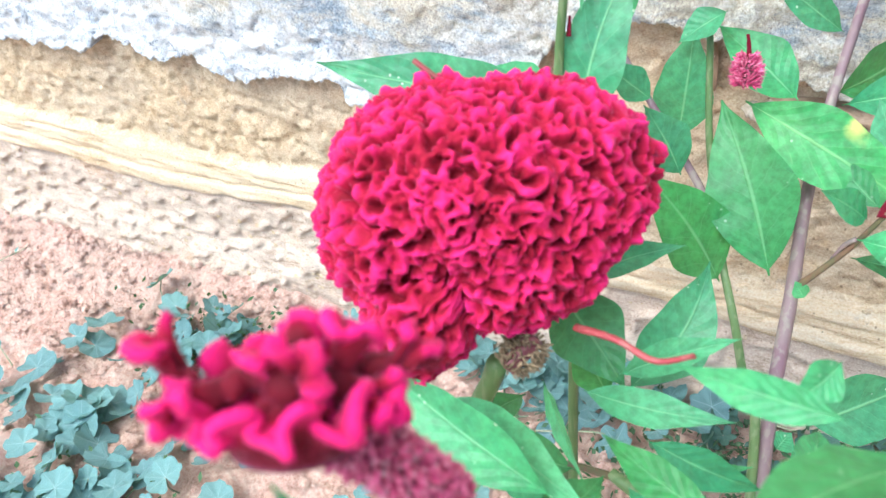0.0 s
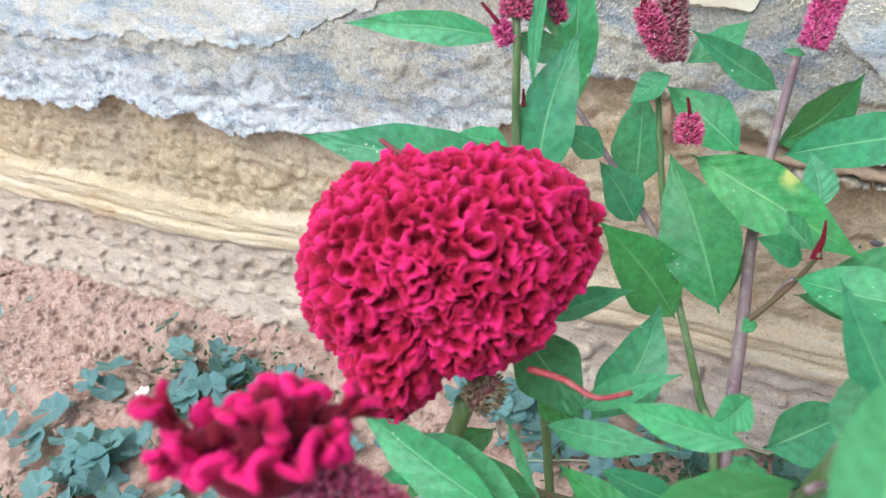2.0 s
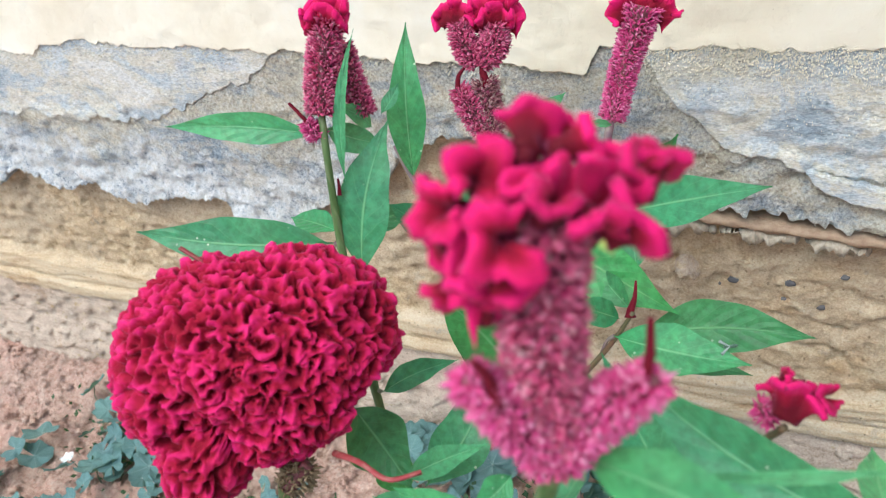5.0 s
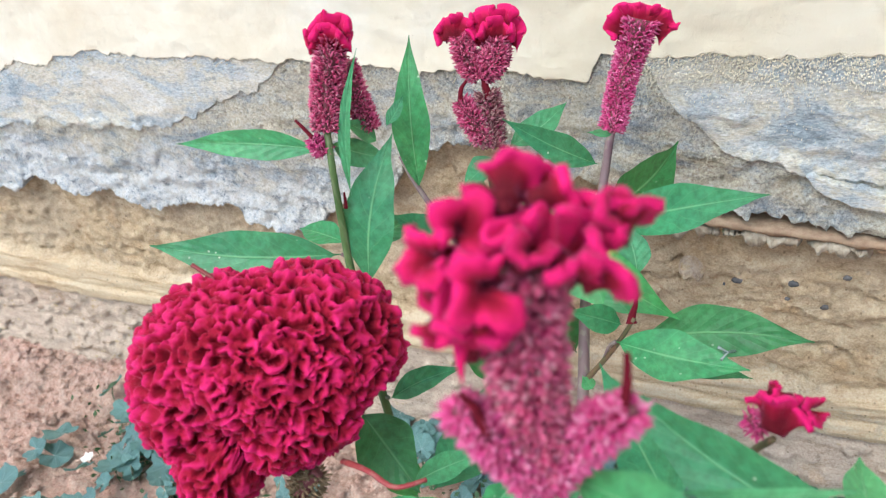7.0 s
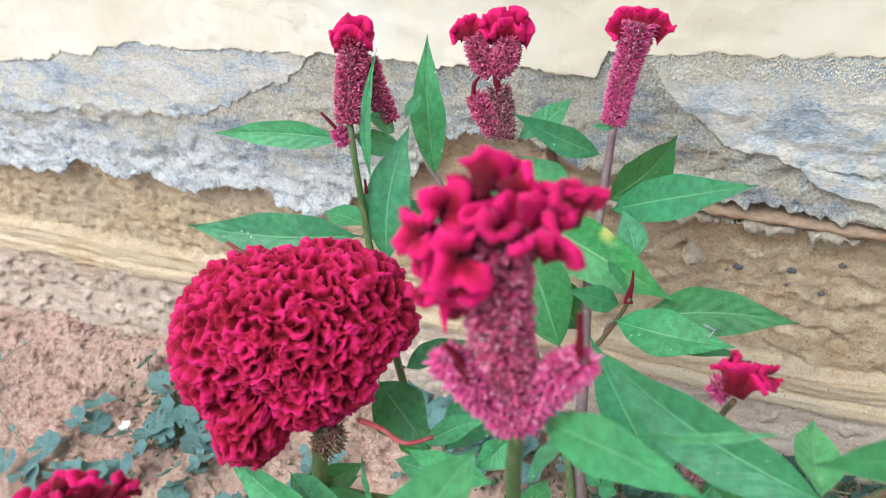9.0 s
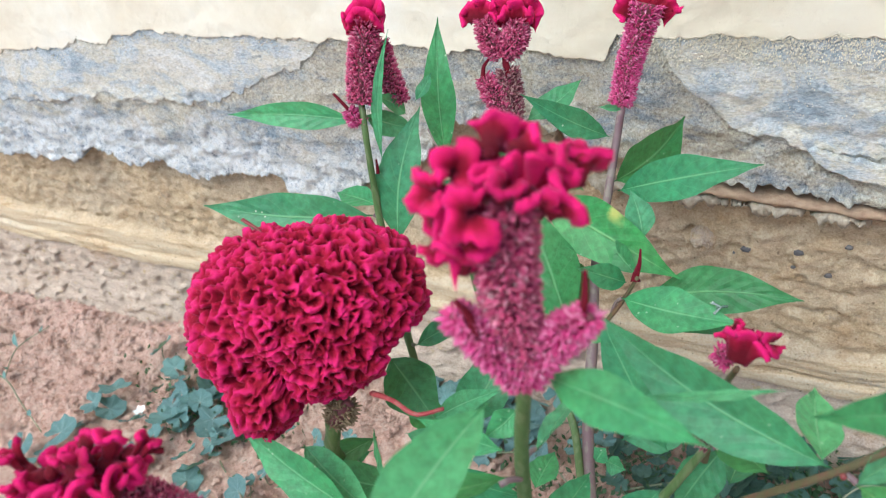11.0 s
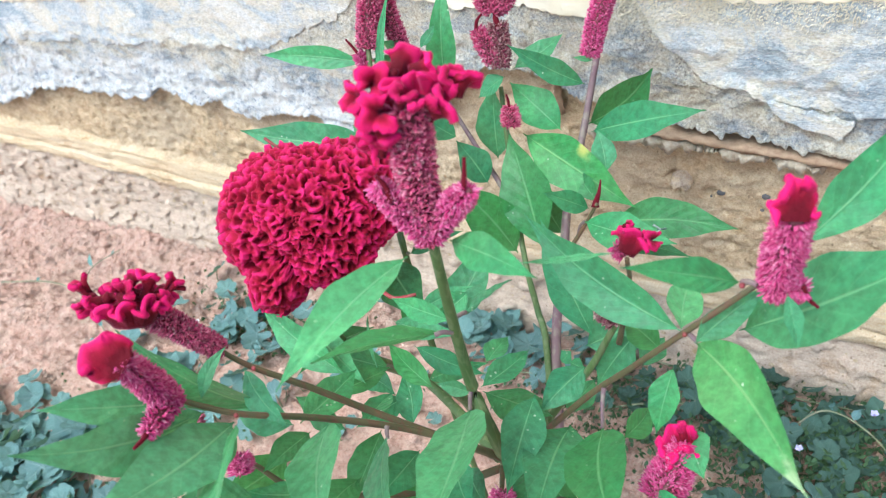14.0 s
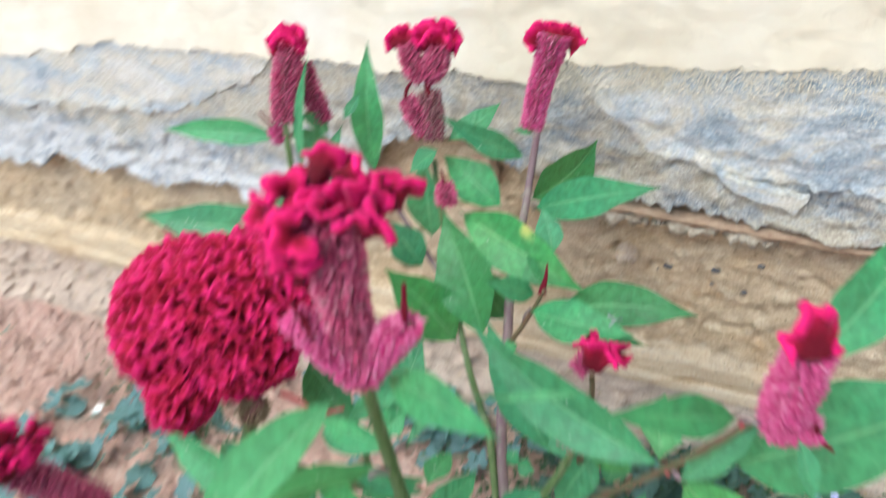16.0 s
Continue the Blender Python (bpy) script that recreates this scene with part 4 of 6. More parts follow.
def big_head(parent, centre):
    """A huge brain-like crest: meandering, crinkled folds over a lobed body."""
    lobes = np.array((
        (-4, 5, 0, 60, 44, 44),
        (22, 13, -2, 41, 40, 38),
        (45, 14, -6, 23, 28, 27),
        (-38, -9, 0, 27, 35, 34),
        (-22, -43, 4, 22, 27, 25),
        (21, -18, 2, 25, 26, 27),
        (6, -29, 6, 22, 19, 23),
    )) * 0.001
    ob = holder(parent, "flower_head", centre)
    bm = bmesh.new()
    bmesh.ops.create_icosphere(bm, subdivisions=7, radius=1)
    d = np.array([v.co for v in bm.verts])
    tris = np.array([[v.index for v in f.verts] for f in bm.faces])
    bm.free()
    reach = []
    for o in lobes:
        c, r = o[:3] / o[3:], d / o[3:]
        a, b = (r * r).sum(1), r @ c
        hit = b * b - a * (c @ c - 1)
        reach.append(np.where(hit > 0, (b + np.sqrt(np.maximum(hit, 0))) / a, 0.004))
    reach = np.array(reach)
    body = d * (np.log(np.exp(reach * 500).sum(0)) / 500)[:, None]
    body = body * (1 + 0.10 * fbm(*(body * 42).T, 2))[:, None]

    def normals(p):
        n = np.zeros_like(p)
        face = np.cross(p[tris[:, 1]] - p[tris[:, 0]], p[tris[:, 2]] - p[tris[:, 0]])
        for k in range(3):
            np.add.at(n, tris[:, k], face)
        return n / np.maximum(np.linalg.norm(n, axis=1), 1e-12)[:, None]

    n = normals(body)

    def fold(p, f, shift, half):
        """Height of folds that run along the level lines of a noise."""
        def level(q):
            w = q + 0.0017 * np.stack([ripple(*(q * 260 + s).T) for s in (1.3, 7.7, 12.1)], axis=-1)
            return ripple(*(w * f + shift).T)
        e = 0.0004
        v = level(p)
        g = np.stack([level(p + e * np.eye(3)[k]) - v for k in range(3)], axis=-1) / e
        g = g - (g * n).sum(1)[:, None] * n
        far = np.abs(v) / np.maximum(np.linalg.norm(g, axis=1), 0.15 * f)
        return np.clip(1 - (far / half) ** 3, 0, 1) ** 0.6

    rise = np.maximum(fold(body, 124, 3.0, 0.0026), 0.95 * fold(body, 102, 41.0, 0.0024))
    knob = 1 + 0.42 * ripple(*(body * 190).T) + 0.20 * ripple(*(body * 380).T)
    high = 0.0074 * rise * np.clip(knob, 0.35, 1.6)
    lean = np.stack([ripple(*(body * 95 + s).T) for s in (2.0, 9.0, 17.0)], axis=-1)
    skin = body + n * (high - 0.0062)[:, None] + lean * (0.0024 * rise)[:, None]
    skin = skin + 0.0006 * (rise * ripple(*(body * 600).T))[:, None] * n
    axes = np.stack([HEAD_RIGHT, HEAD_UP, HEAD_OUT])
    # Valleys get the dark colour, shade painted between the folds; fold tops go pink.
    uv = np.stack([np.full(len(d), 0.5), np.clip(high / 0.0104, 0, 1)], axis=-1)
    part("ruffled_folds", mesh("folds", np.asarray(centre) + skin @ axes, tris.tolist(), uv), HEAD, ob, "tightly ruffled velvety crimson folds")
    return ob


def fan(ob, base, right, up, arc, root, waves, amp, seed, thick=0.0034, name="crest", spread_out=0.0, shade=None):
    """A fan of thick velvety tissue that widens from the spike's top to a deeply folded rim. arc: degrees and radius along the rim."""
    rng = np.random.default_rng(seed)
    base, right = np.array(base, float), unit(right)
    up = unit(np.array(up, float) - np.dot(up, right) * right)
    fwd = np.cross(right, up)
    n, m = 24 * waves + 1, 15
    rim = smooth_line([base + r * (math.cos(radians(a)) * right + math.sin(radians(a)) * up) + spread_out * fwd for a, r in arc], n)
    u = np.linspace(0, 1, n)
    foot = base + right * (root * (2 * u - 1))[:, None] - up * 0.004
    along = np.gradient(rim, axis=0)
    along /= np.linalg.norm(along, axis=1)[:, None]
    ray = rim - base
    ray /= np.linalg.norm(ray, axis=1)[:, None]
    ph = rng.uniform(0, 6.28, 5)
    th = 2 * math.pi * waves * u + ph[0] + 0.9 * np.sin(2 * math.pi * u + ph[1]) + 0.6 * np.sin(4 * math.pi * u + ph[2])
    big = 1 + 0.35 * np.sin(2.3 * math.pi * u * waves * 0.4 + ph[3])
    v = np.concatenate([np.linspace(0, 0.80, m - 5), [0.86, 0.91, 0.955, 0.985, 1.0]])
    grow, ends = v[None, :] ** 3.0, np.sqrt(np.clip(np.minimum(u, 1 - u) * 25, 0.02, 1))[:, None]
    mid = foot[:, None, :] + (rim - foot)[:, None, :] * (v ** 0.85)[None, :, None]
    wave = (amp * big)[:, None] * grow
    mid = mid + fwd * (wave * np.sin(th)[:, None])[..., None]
    mid = mid + along[:, None, :] * (wave * 0.85 * np.sin(2 * th + 0.5)[:, None])[..., None]
    mid = mid + ray[:, None, :] * (wave * (0.25 * np.cos(th + ph[4]) + 0.15 * np.sin(2.7 * th + ph[1]))[:, None])[..., None]
    mid = mid + fwd * (0.5 * amp * np.sign(np.sin(th))[:, None] * np.abs(np.sin(th))[:, None] ** 0.5 * np.clip(v - 0.6, 0, 1)[None, :] ** 2 * 6)[..., None]
    stir = np.stack([ripple(*(mid * 75 + 9 * k + seed).reshape(-1, 3).T).reshape(n, m) for k in range(3)], axis=-1)
    mid = mid + stir * (0.55 * amp * v)[None, :, None]
    nrm = np.cross(np.gradient(mid, axis=0), np.gradient(mid, axis=1))
    nrm /= np.maximum(np.linalg.norm(nrm, axis=2), 1e-9)[..., None]
    half = 0.5 * thick * (1.0 + 0.15 * v**3) * np.sqrt(np.clip(1 - (np.clip(v - 0.80, 0, 1) / 0.20) ** 2, 0, 1))
    puff = half[None, :] * ends * (1 + 0.25 * ripple(*(mid * 260).reshape(-1, 3).T).reshape(n, m))
    front, back = mid + nrm * puff[..., None], mid - nrm * puff[..., None]
    verts = np.concatenate([front, back[:, -2::-1]], axis=1).reshape(-1, 3)
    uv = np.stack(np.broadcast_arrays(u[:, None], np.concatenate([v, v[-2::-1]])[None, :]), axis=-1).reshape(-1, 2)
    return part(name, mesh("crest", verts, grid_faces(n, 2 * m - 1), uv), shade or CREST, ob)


def comb(ob, base, right, up, rx, ry, height, waves, seed, droop=0.35, r0=0.5, amp=0.0030, thick=0.0023, name="crest", curl=1.0):
    """A small cockscomb: nested funnels of thick tissue that flare from the spike into a meandering, rounded rim."""
    rng = np.random.default_rng(seed)
    base, right = np.array(base, float), unit(right)
    up = unit(np.array(up, float) - np.dot(up, right) * right)
    fwd = np.cross(right, up)
    verts, faces, uvs = [], [], []
    for m in range(1):
        s, h = 0.92, height * 0.72
        ax, ay = max(s * rx, 0.0015), max(s * ry, 0.0012)
        wv = max(2, round(waves * (1.0, 0.72, 0.45)[m]))
        n, nv, q = 20 * wv, 12, len(verts)
        fine = np.linspace(0, 2 * math.pi, 400)
        run = np.concatenate([[0], np.cumsum(np.hypot(np.diff(ax * np.cos(fine)), np.diff(ay * np.sin(fine))))])
        ang = np.interp(np.arange(n) / n * run[-1], run, fine)
        ph, wave = rng.uniform(0, 6.28, 5), run[-1] / wv
        a1 = min(amp * (1.0, 1.0, 0.8)[m], 0.7 * wave)
        for i in range(n):
            w = ang[i]
            th = 2 * math.pi * wv * i / n + ph[0] + 1.1 * math.sin(w + ph[1]) + 0.8 * math.sin(2 * w + ph[2])
            big = 1 + 0.4 * math.sin(3 * w + ph[3])
            nx, ny = math.cos(w) / ax, math.sin(w) / ay
            ln = math.hypot(nx, ny)
            nx, ny = nx / ln, ny / ln
            for j in range(nv):
                v = j / (nv - 1)
                flare = r0 + (1 - r0) * v
                push = a1 * big * v**1.4 * (math.sin(th) + 0.25 * math.sin(2.6 * th + ph[3])) + 0.0016 * max(0, v - 0.55) ** 2 / 0.2
                slide = 0.19 * wave * v**1.2 * math.sin(2 * th + 0.3)
                x = ax * math.cos(w) * flare + nx * push - ny * slide
                y = ay * math.sin(w) * (0.55 + 0.45 * v) + ny * push + nx * slide
                z = h * v * (1.1 - 0.1 * v**4) - droop * height * (x / rx) ** 2 * v + height * v**2 * (0.10 * math.sin(th + 1.3 + ph[4]) + 0.13 * v * math.cos(th) - 0.14 * max(0, math.sin(th)) * big + 0.12 * math.sin(2 * w + ph[4])) - ((0.0, 0.2, 0.3)[m] * (1 - v) + 0.2 * (1 - v) ** 2) * height
                verts.append(base + right * x + up * z + fwd * y)
                uvs.append((i / n, v))
        faces += [tuple(q + k for k in f) for f in grid_faces(n, nv, True)]
    folds = part(name, mesh("crest", verts, faces, uvs), CREST, ob)
    so = folds.modifiers.new("body", "SOLIDIFY")
    so.thickness, so.offset = thick, 0.0
    count = max(3, round(rx / 0.0042))
    rad = min(0.62 * ry + 0.0012, 0.0085)
    lobes = []
    for k in range(count):
        x = rx * (2 * k / (count - 1) - 1) * 0.86
        r = rad * rng.uniform(0.85, 1.1) * (1 - 0.25 * (x / rx) ** 2)
        lobes.append((x, height * (0.80 + rng.uniform(-0.06, 0.08)) - droop * height * (x / rx) ** 2, rng.normal(0, 0.12) * ry, r, r, r * 1.15))
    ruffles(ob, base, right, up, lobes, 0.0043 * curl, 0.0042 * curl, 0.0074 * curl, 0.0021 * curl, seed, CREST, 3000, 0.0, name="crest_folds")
    return folds


def fly(at):
    """A small greenish fly resting on a leaf."""
    ob = thing("fly", at, "small greenish fly resting on a green leaf", "fly")
    c = np.array(at) + FACING * 0.0015
    d = unit((0.8, 0.45, -0.1))
    s = unit(np.cross(d, FACING))
    part("body", tube([c - d * 0.003, c, c + d * 0.0028], 0.0007, 0.0009, 8, 8, 0.05), FLYBODY, ob)
    part("head", tube([c + d * 0.0028, c + d * 0.0042], 0.0008, 0.0006, 4, 8, 0.02), FLYBODY, ob)
    for k in (-1, 1):
        e = c - d * 0.005 + s * k * 0.0035 + FACING * 0.001
        part("wing", tube([c + FACING * 0.0006, (c + e) / 2, e], 0.0003, 0.0010, 6, 6, 0.02), FLYWING, ob)
    return ob



# ---- front bush ----
bush = thing("cockscomb_plant", (0.16, 0.50, 0.0), "branching crimson cockscomb plant with long green leaves growing in bare soil", "plant", "cockscomb plants")
stem(bush, "stem", [(0.266, 0.379, 0.554), (0.239, 0.400, 0.476), (0.223, 0.412, 0.403), (0.224, 0.416, 0.331), (0.160, 0.500, 0.000)], 0.0026, 0.005, STEM_GREEN)
stem(bush, "branch", [(0.134, 0.328, 0.494), (0.142, 0.336, 0.474), (0.155, 0.355, 0.440), (0.175, 0.380, 0.392), (0.224, 0.415, 0.328)], 0.0014, 0.0026, STEM_BROWN)
stem(bush, "branch", [(0.155, 0.285, 0.510), (0.166, 0.303, 0.482), (0.175, 0.334, 0.446), (0.186, 0.366, 0.406), (0.202, 0.391, 0.371), (0.223, 0.417, 0.326)], 0.0014, 0.0026, STEM_BROWN)
stem(bush, "branch", [(0.388, 0.443, 0.501), (0.352, 0.439, 0.463), (0.306, 0.453, 0.403), (0.273, 0.453, 0.366), (0.206, 0.436, 0.289)], 0.0014, 0.0024, STEM_BROWN)
stem(bush, "branch", [(0.122, 0.458, 0.333), (0.160, 0.446, 0.324), (0.214, 0.422, 0.315)], 0.003, 0.0045, STEM_GREEN)
stem(bush, "branch", [(0.105, 0.450, 0.342), (0.122, 0.457, 0.332)], 0.0015, 0.002, STEM_BROWN)
stem(bush, "branch", [(0.294, 0.473, 0.421), (0.268, 0.473, 0.371), (0.244, 0.464, 0.337), (0.212, 0.443, 0.290)], 0.002, 0.0035, STEM_GREEN)
stem(bush, "branch", [(0.332, 0.414, 0.347), (0.307, 0.405, 0.322), (0.229, 0.431, 0.273)], 0.002, 0.003, STEM_BROWN)
stem(bush, "branch", [(0.134, 0.309, 0.416), (0.145, 0.325, 0.370), (0.175, 0.384, 0.307), (0.208, 0.427, 0.295)], 0.0015, 0.003, STEM_BROWN)
stem(bush, "branch", [(0.238, 0.390, 0.335), (0.216, 0.421, 0.313)], 0.0015, 0.0025, STEM_BROWN)
stalk(bush, (0.358, 0.437, 0.459), (0.350, 0.440, 0.461), 0.0014)
stalk(bush, (0.287, 0.454, 0.380), (0.290, 0.438, 0.361), 0.0014)
stalk(bush, (0.191, 0.366, 0.407), (0.193, 0.361, 0.402), 0.0014)
stalk(bush, (0.223, 0.412, 0.403), (0.223, 0.403, 0.390), 0.0014)
stalk(bush, (0.237, 0.401, 0.472), (0.239, 0.412, 0.471), 0.0014)
stalk(bush, (0.233, 0.390, 0.473), (0.238, 0.398, 0.468), 0.0014)
stalk(bush, (0.383, 0.435, 0.507), (0.390, 0.433, 0.509), 0.0014)
joint(bush, (0.225, 0.410, 0.406), 0.0017)
joint(bush, (0.384, 0.431, 0.509), 0.0017)
joint(bush, (0.353, 0.434, 0.466), 0.0017)
joint(bush, (0.174, 0.320, 0.501), 0.0017)
joint(bush, (0.185, 0.294, 0.499), 0.0017)
joint(bush, (0.239, 0.399, 0.476), 0.0017)
leaf(bush, (0.255, 0.372, 0.549), (0.245, 0.287, 0.547), 0.0219, LEAF_PALE, cup=0.35)
leaf(bush, (0.269, 0.387, 0.549), (0.328, 0.365, 0.559), 0.0165)
leaf(bush, (0.230, 0.401, 0.463), (0.193, 0.339, 0.491), 0.0227, LEAF_DEEP, turn=0.5)
leaf(bush, (0.239, 0.411, 0.470), (0.237, 0.460, 0.452), 0.0120, LEAF_PALE, turn=-0.6)
leaf(bush, (0.142, 0.330, 0.446), (0.129, 0.291, 0.544), 0.0420, LEAF, turn=-0.2)
leaf(bush, (0.160, 0.294, 0.500), (0.162, 0.320, 0.514), 0.0080, LEAF_PALE)
leaf(bush, (0.147, 0.288, 0.500), (0.128, 0.241, 0.541), 0.0203, LEAF_PALE, turn=0.1)
leaf(bush, (0.161, 0.293, 0.494), (0.153, 0.216, 0.551), 0.0281, LEAF_PALE, cup=0.2, turn=-0.2)
leaf(bush, (0.168, 0.299, 0.481), (0.193, 0.211, 0.531), 0.0350, LEAF_PALE, cup=0.15, turn=-0.2)
leaf(bush, (0.176, 0.295, 0.486), (0.226, 0.237, 0.503), 0.0301, LEAF_PALE, turn=0.4)
leaf(bush, (0.143, 0.331, 0.478), (0.184, 0.315, 0.465), 0.0156, LEAF_PALE)
leaf(bush, (0.177, 0.342, 0.434), (0.229, 0.278, 0.446), 0.0368, LEAF_PALE)
leaf(bush, (0.189, 0.365, 0.400), (0.241, 0.304, 0.407), 0.0292, LEAF_PALE)
leaf(bush, (0.223, 0.404, 0.391), (0.277, 0.289, 0.441), 0.0405, LEAF_PALE, cup=0.3)
leaf(bush, (0.245, 0.440, 0.373), (0.259, 0.373, 0.365), 0.0269, LEAF)
leaf(bush, (0.225, 0.417, 0.398), (0.231, 0.464, 0.385), 0.0171, LEAF)
leaf(bush, (0.217, 0.425, 0.382), (0.241, 0.455, 0.332), 0.0256, LEAF)
leaf(bush, (0.263, 0.475, 0.368), (0.246, 0.438, 0.358), 0.0229, LEAF)
leaf(bush, (0.261, 0.446, 0.342), (0.289, 0.354, 0.376), 0.0353, LEAF)
leaf(bush, (0.290, 0.439, 0.361), (0.339, 0.358, 0.392), 0.0381, LEAF_DEEP, cup=0.3)
leaf(bush, (0.357, 0.437, 0.459), (0.428, 0.363, 0.468), 0.0313, LEAF_BURNT, cup=0.45, turn=0.25, label="large leaf with a scorched curling end")
leaf(bush, (0.349, 0.443, 0.457), (0.252, 0.469, 0.497), 0.0273, LEAF, cup=0.3)
leaf(bush, (0.381, 0.439, 0.503), (0.348, 0.394, 0.544), 0.0152, LEAF)
leaf(bush, (0.344, 0.450, 0.451), (0.335, 0.490, 0.449), 0.0201, LEAF_PALE)
leaf(bush, (0.357, 0.435, 0.460), (0.389, 0.452, 0.492), 0.0153, LEAF_PALE, turn=0.3)
leaf(bush, (0.373, 0.453, 0.456), (0.462, 0.459, 0.525), 0.0402, LEAF, cup=0.25)
leaf(bush, (0.398, 0.467, 0.504), (0.437, 0.541, 0.538), 0.0253, LEAF)
leaf(bush, (0.404, 0.427, 0.513), (0.411, 0.416, 0.493), 0.0080, LEAF_PALE)
leaf(bush, (0.265, 0.488, 0.383), (0.227, 0.517, 0.451), 0.0257, LEAF)
leaf(bush, (0.339, 0.407, 0.539), (0.287, 0.408, 0.521), 0.0038, LEAF_PALE, cup=0.0)
leaf(bush, (0.292, 0.494, 0.388), (0.270, 0.472, 0.355), 0.0236, LEAF)
leaf(bush, (0.326, 0.471, 0.394), (0.319, 0.449, 0.355), 0.0188, LEAF)
leaf(bush, (0.341, 0.448, 0.371), (0.360, 0.419, 0.370), 0.0215, LEAF_PALE)
leaf(bush, (0.165, 0.403, 0.351), (0.139, 0.434, 0.362), 0.0212, LEAF)
leaf(bush, (0.216, 0.416, 0.390), (0.197, 0.409, 0.400), 0.0103, LEAF_PALE)
leaf(bush, (0.121, 0.403, 0.387), (0.041, 0.418, 0.418), 0.0257, LEAF)
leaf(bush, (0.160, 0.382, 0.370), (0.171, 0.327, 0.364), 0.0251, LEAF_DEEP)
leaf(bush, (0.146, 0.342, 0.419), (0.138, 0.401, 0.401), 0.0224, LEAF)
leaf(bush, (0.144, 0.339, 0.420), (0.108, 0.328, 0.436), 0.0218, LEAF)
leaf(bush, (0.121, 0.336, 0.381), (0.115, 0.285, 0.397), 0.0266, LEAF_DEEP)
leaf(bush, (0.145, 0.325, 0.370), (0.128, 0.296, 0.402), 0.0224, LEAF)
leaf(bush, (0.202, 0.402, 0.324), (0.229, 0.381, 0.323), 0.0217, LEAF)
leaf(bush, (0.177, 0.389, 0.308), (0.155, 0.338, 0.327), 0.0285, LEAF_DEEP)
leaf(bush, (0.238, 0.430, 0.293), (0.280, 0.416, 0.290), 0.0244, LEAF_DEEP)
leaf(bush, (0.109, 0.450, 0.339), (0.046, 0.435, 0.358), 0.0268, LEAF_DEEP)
leaf(bush, (0.212, 0.426, 0.443), (0.157, 0.436, 0.438), 0.0144, LEAF)
leaf(bush, (0.206, 0.453, 0.440), (0.194, 0.436, 0.435), 0.0144, LEAF)
leaf(bush, (0.132, 0.431, 0.336), (0.112, 0.397, 0.334), 0.0214, LEAF)
leaf(bush, (0.162, 0.371, 0.390), (0.148, 0.412, 0.369), 0.0174, LEAF)
leaf(bush, (0.141, 0.452, 0.372), (0.186, 0.464, 0.345), 0.0166, LEAF)
leaf(bush, (0.249, 0.461, 0.331), (0.253, 0.497, 0.328), 0.0204, LEAF)
leaf(bush, (0.293, 0.493, 0.359), (0.296, 0.524, 0.356), 0.0177, LEAF)
leaf(bush, (0.329, 0.407, 0.350), (0.367, 0.399, 0.369), 0.0206, LEAF)
leaf(bush, (0.330, 0.404, 0.348), (0.327, 0.361, 0.363), 0.0241, LEAF)
leaf(bush, (0.173, 0.261, 0.448), (0.189, 0.226, 0.479), 0.0246, LEAF)
leaf(bush, (0.235, 0.390, 0.299), (0.241, 0.348, 0.326), 0.0271, LEAF)
leaf(bush, (0.141, 0.297, 0.402), (0.131, 0.246, 0.439), 0.0273, LEAF)
leaf(bush, (0.150, 0.304, 0.382), (0.159, 0.259, 0.401), 0.0259, LEAF)
leaf(bush, (0.169, 0.346, 0.370), (0.178, 0.297, 0.383), 0.0226, LEAF_DEEP)
leaf(bush, (0.182, 0.353, 0.337), (0.224, 0.337, 0.340), 0.0234, LEAF)
leaf(bush, (0.203, 0.394, 0.342), (0.235, 0.363, 0.345), 0.0242, LEAF)
leaf(bush, (0.230, 0.388, 0.322), (0.249, 0.347, 0.341), 0.0213, LEAF_PALE)
leaf(bush, (0.243, 0.414, 0.328), (0.267, 0.367, 0.341), 0.0232, LEAF)
leaf(bush, (0.280, 0.395, 0.324), (0.306, 0.368, 0.335), 0.0264, LEAF)
leaf(bush, (0.116, 0.389, 0.381), (0.129, 0.433, 0.366), 0.0189, LEAF_DEEP)
leaf(bush, (0.179, 0.421, 0.375), (0.125, 0.444, 0.378), 0.0166, LEAF_DEEP)
leaf(bush, (0.203, 0.451, 0.377), (0.202, 0.481, 0.371), 0.0163, LEAF)
leaf(bush, (0.298, 0.446, 0.345), (0.302, 0.479, 0.339), 0.0177, LEAF_DEEP)
leaf(bush, (0.136, 0.293, 0.465), (0.106, 0.277, 0.494), 0.0208, LEAF)
leaf(bush, (0.153, 0.238, 0.458), (0.172, 0.205, 0.490), 0.0256, LEAF)
leaf(bush, (0.157, 0.339, 0.419), (0.158, 0.301, 0.430), 0.0180, LEAF_DEEP)
leaf(bush, (0.160, 0.359, 0.398), (0.112, 0.367, 0.402), 0.0195, LEAF_DEEP)
leaf(bush, (0.182, 0.387, 0.353), (0.180, 0.340, 0.359), 0.0236, LEAF)
leaf(bush, (0.317, 0.477, 0.398), (0.282, 0.500, 0.393), 0.0189, LEAF_DEEP)

head = holder(bush, "flower_head", (0.266, 0.379, 0.553))
spike(head, [(0.266, 0.378, 0.555), (0.268, 0.382, 0.591), (0.271, 0.387, 0.622)], (0.0042, 0.0078, 0.0088, 0.0095), 1700, 0.0036, 11, FLORET, seeds=420)
spike(head, [(0.267, 0.376, 0.558), (0.262, 0.374, 0.575), (0.254, 0.371, 0.589)], (0.0024, 0.0052, 0.0056, 0.0025), 800, 0.0036, 12, FLORET_FRESH, "side_spike", 90)
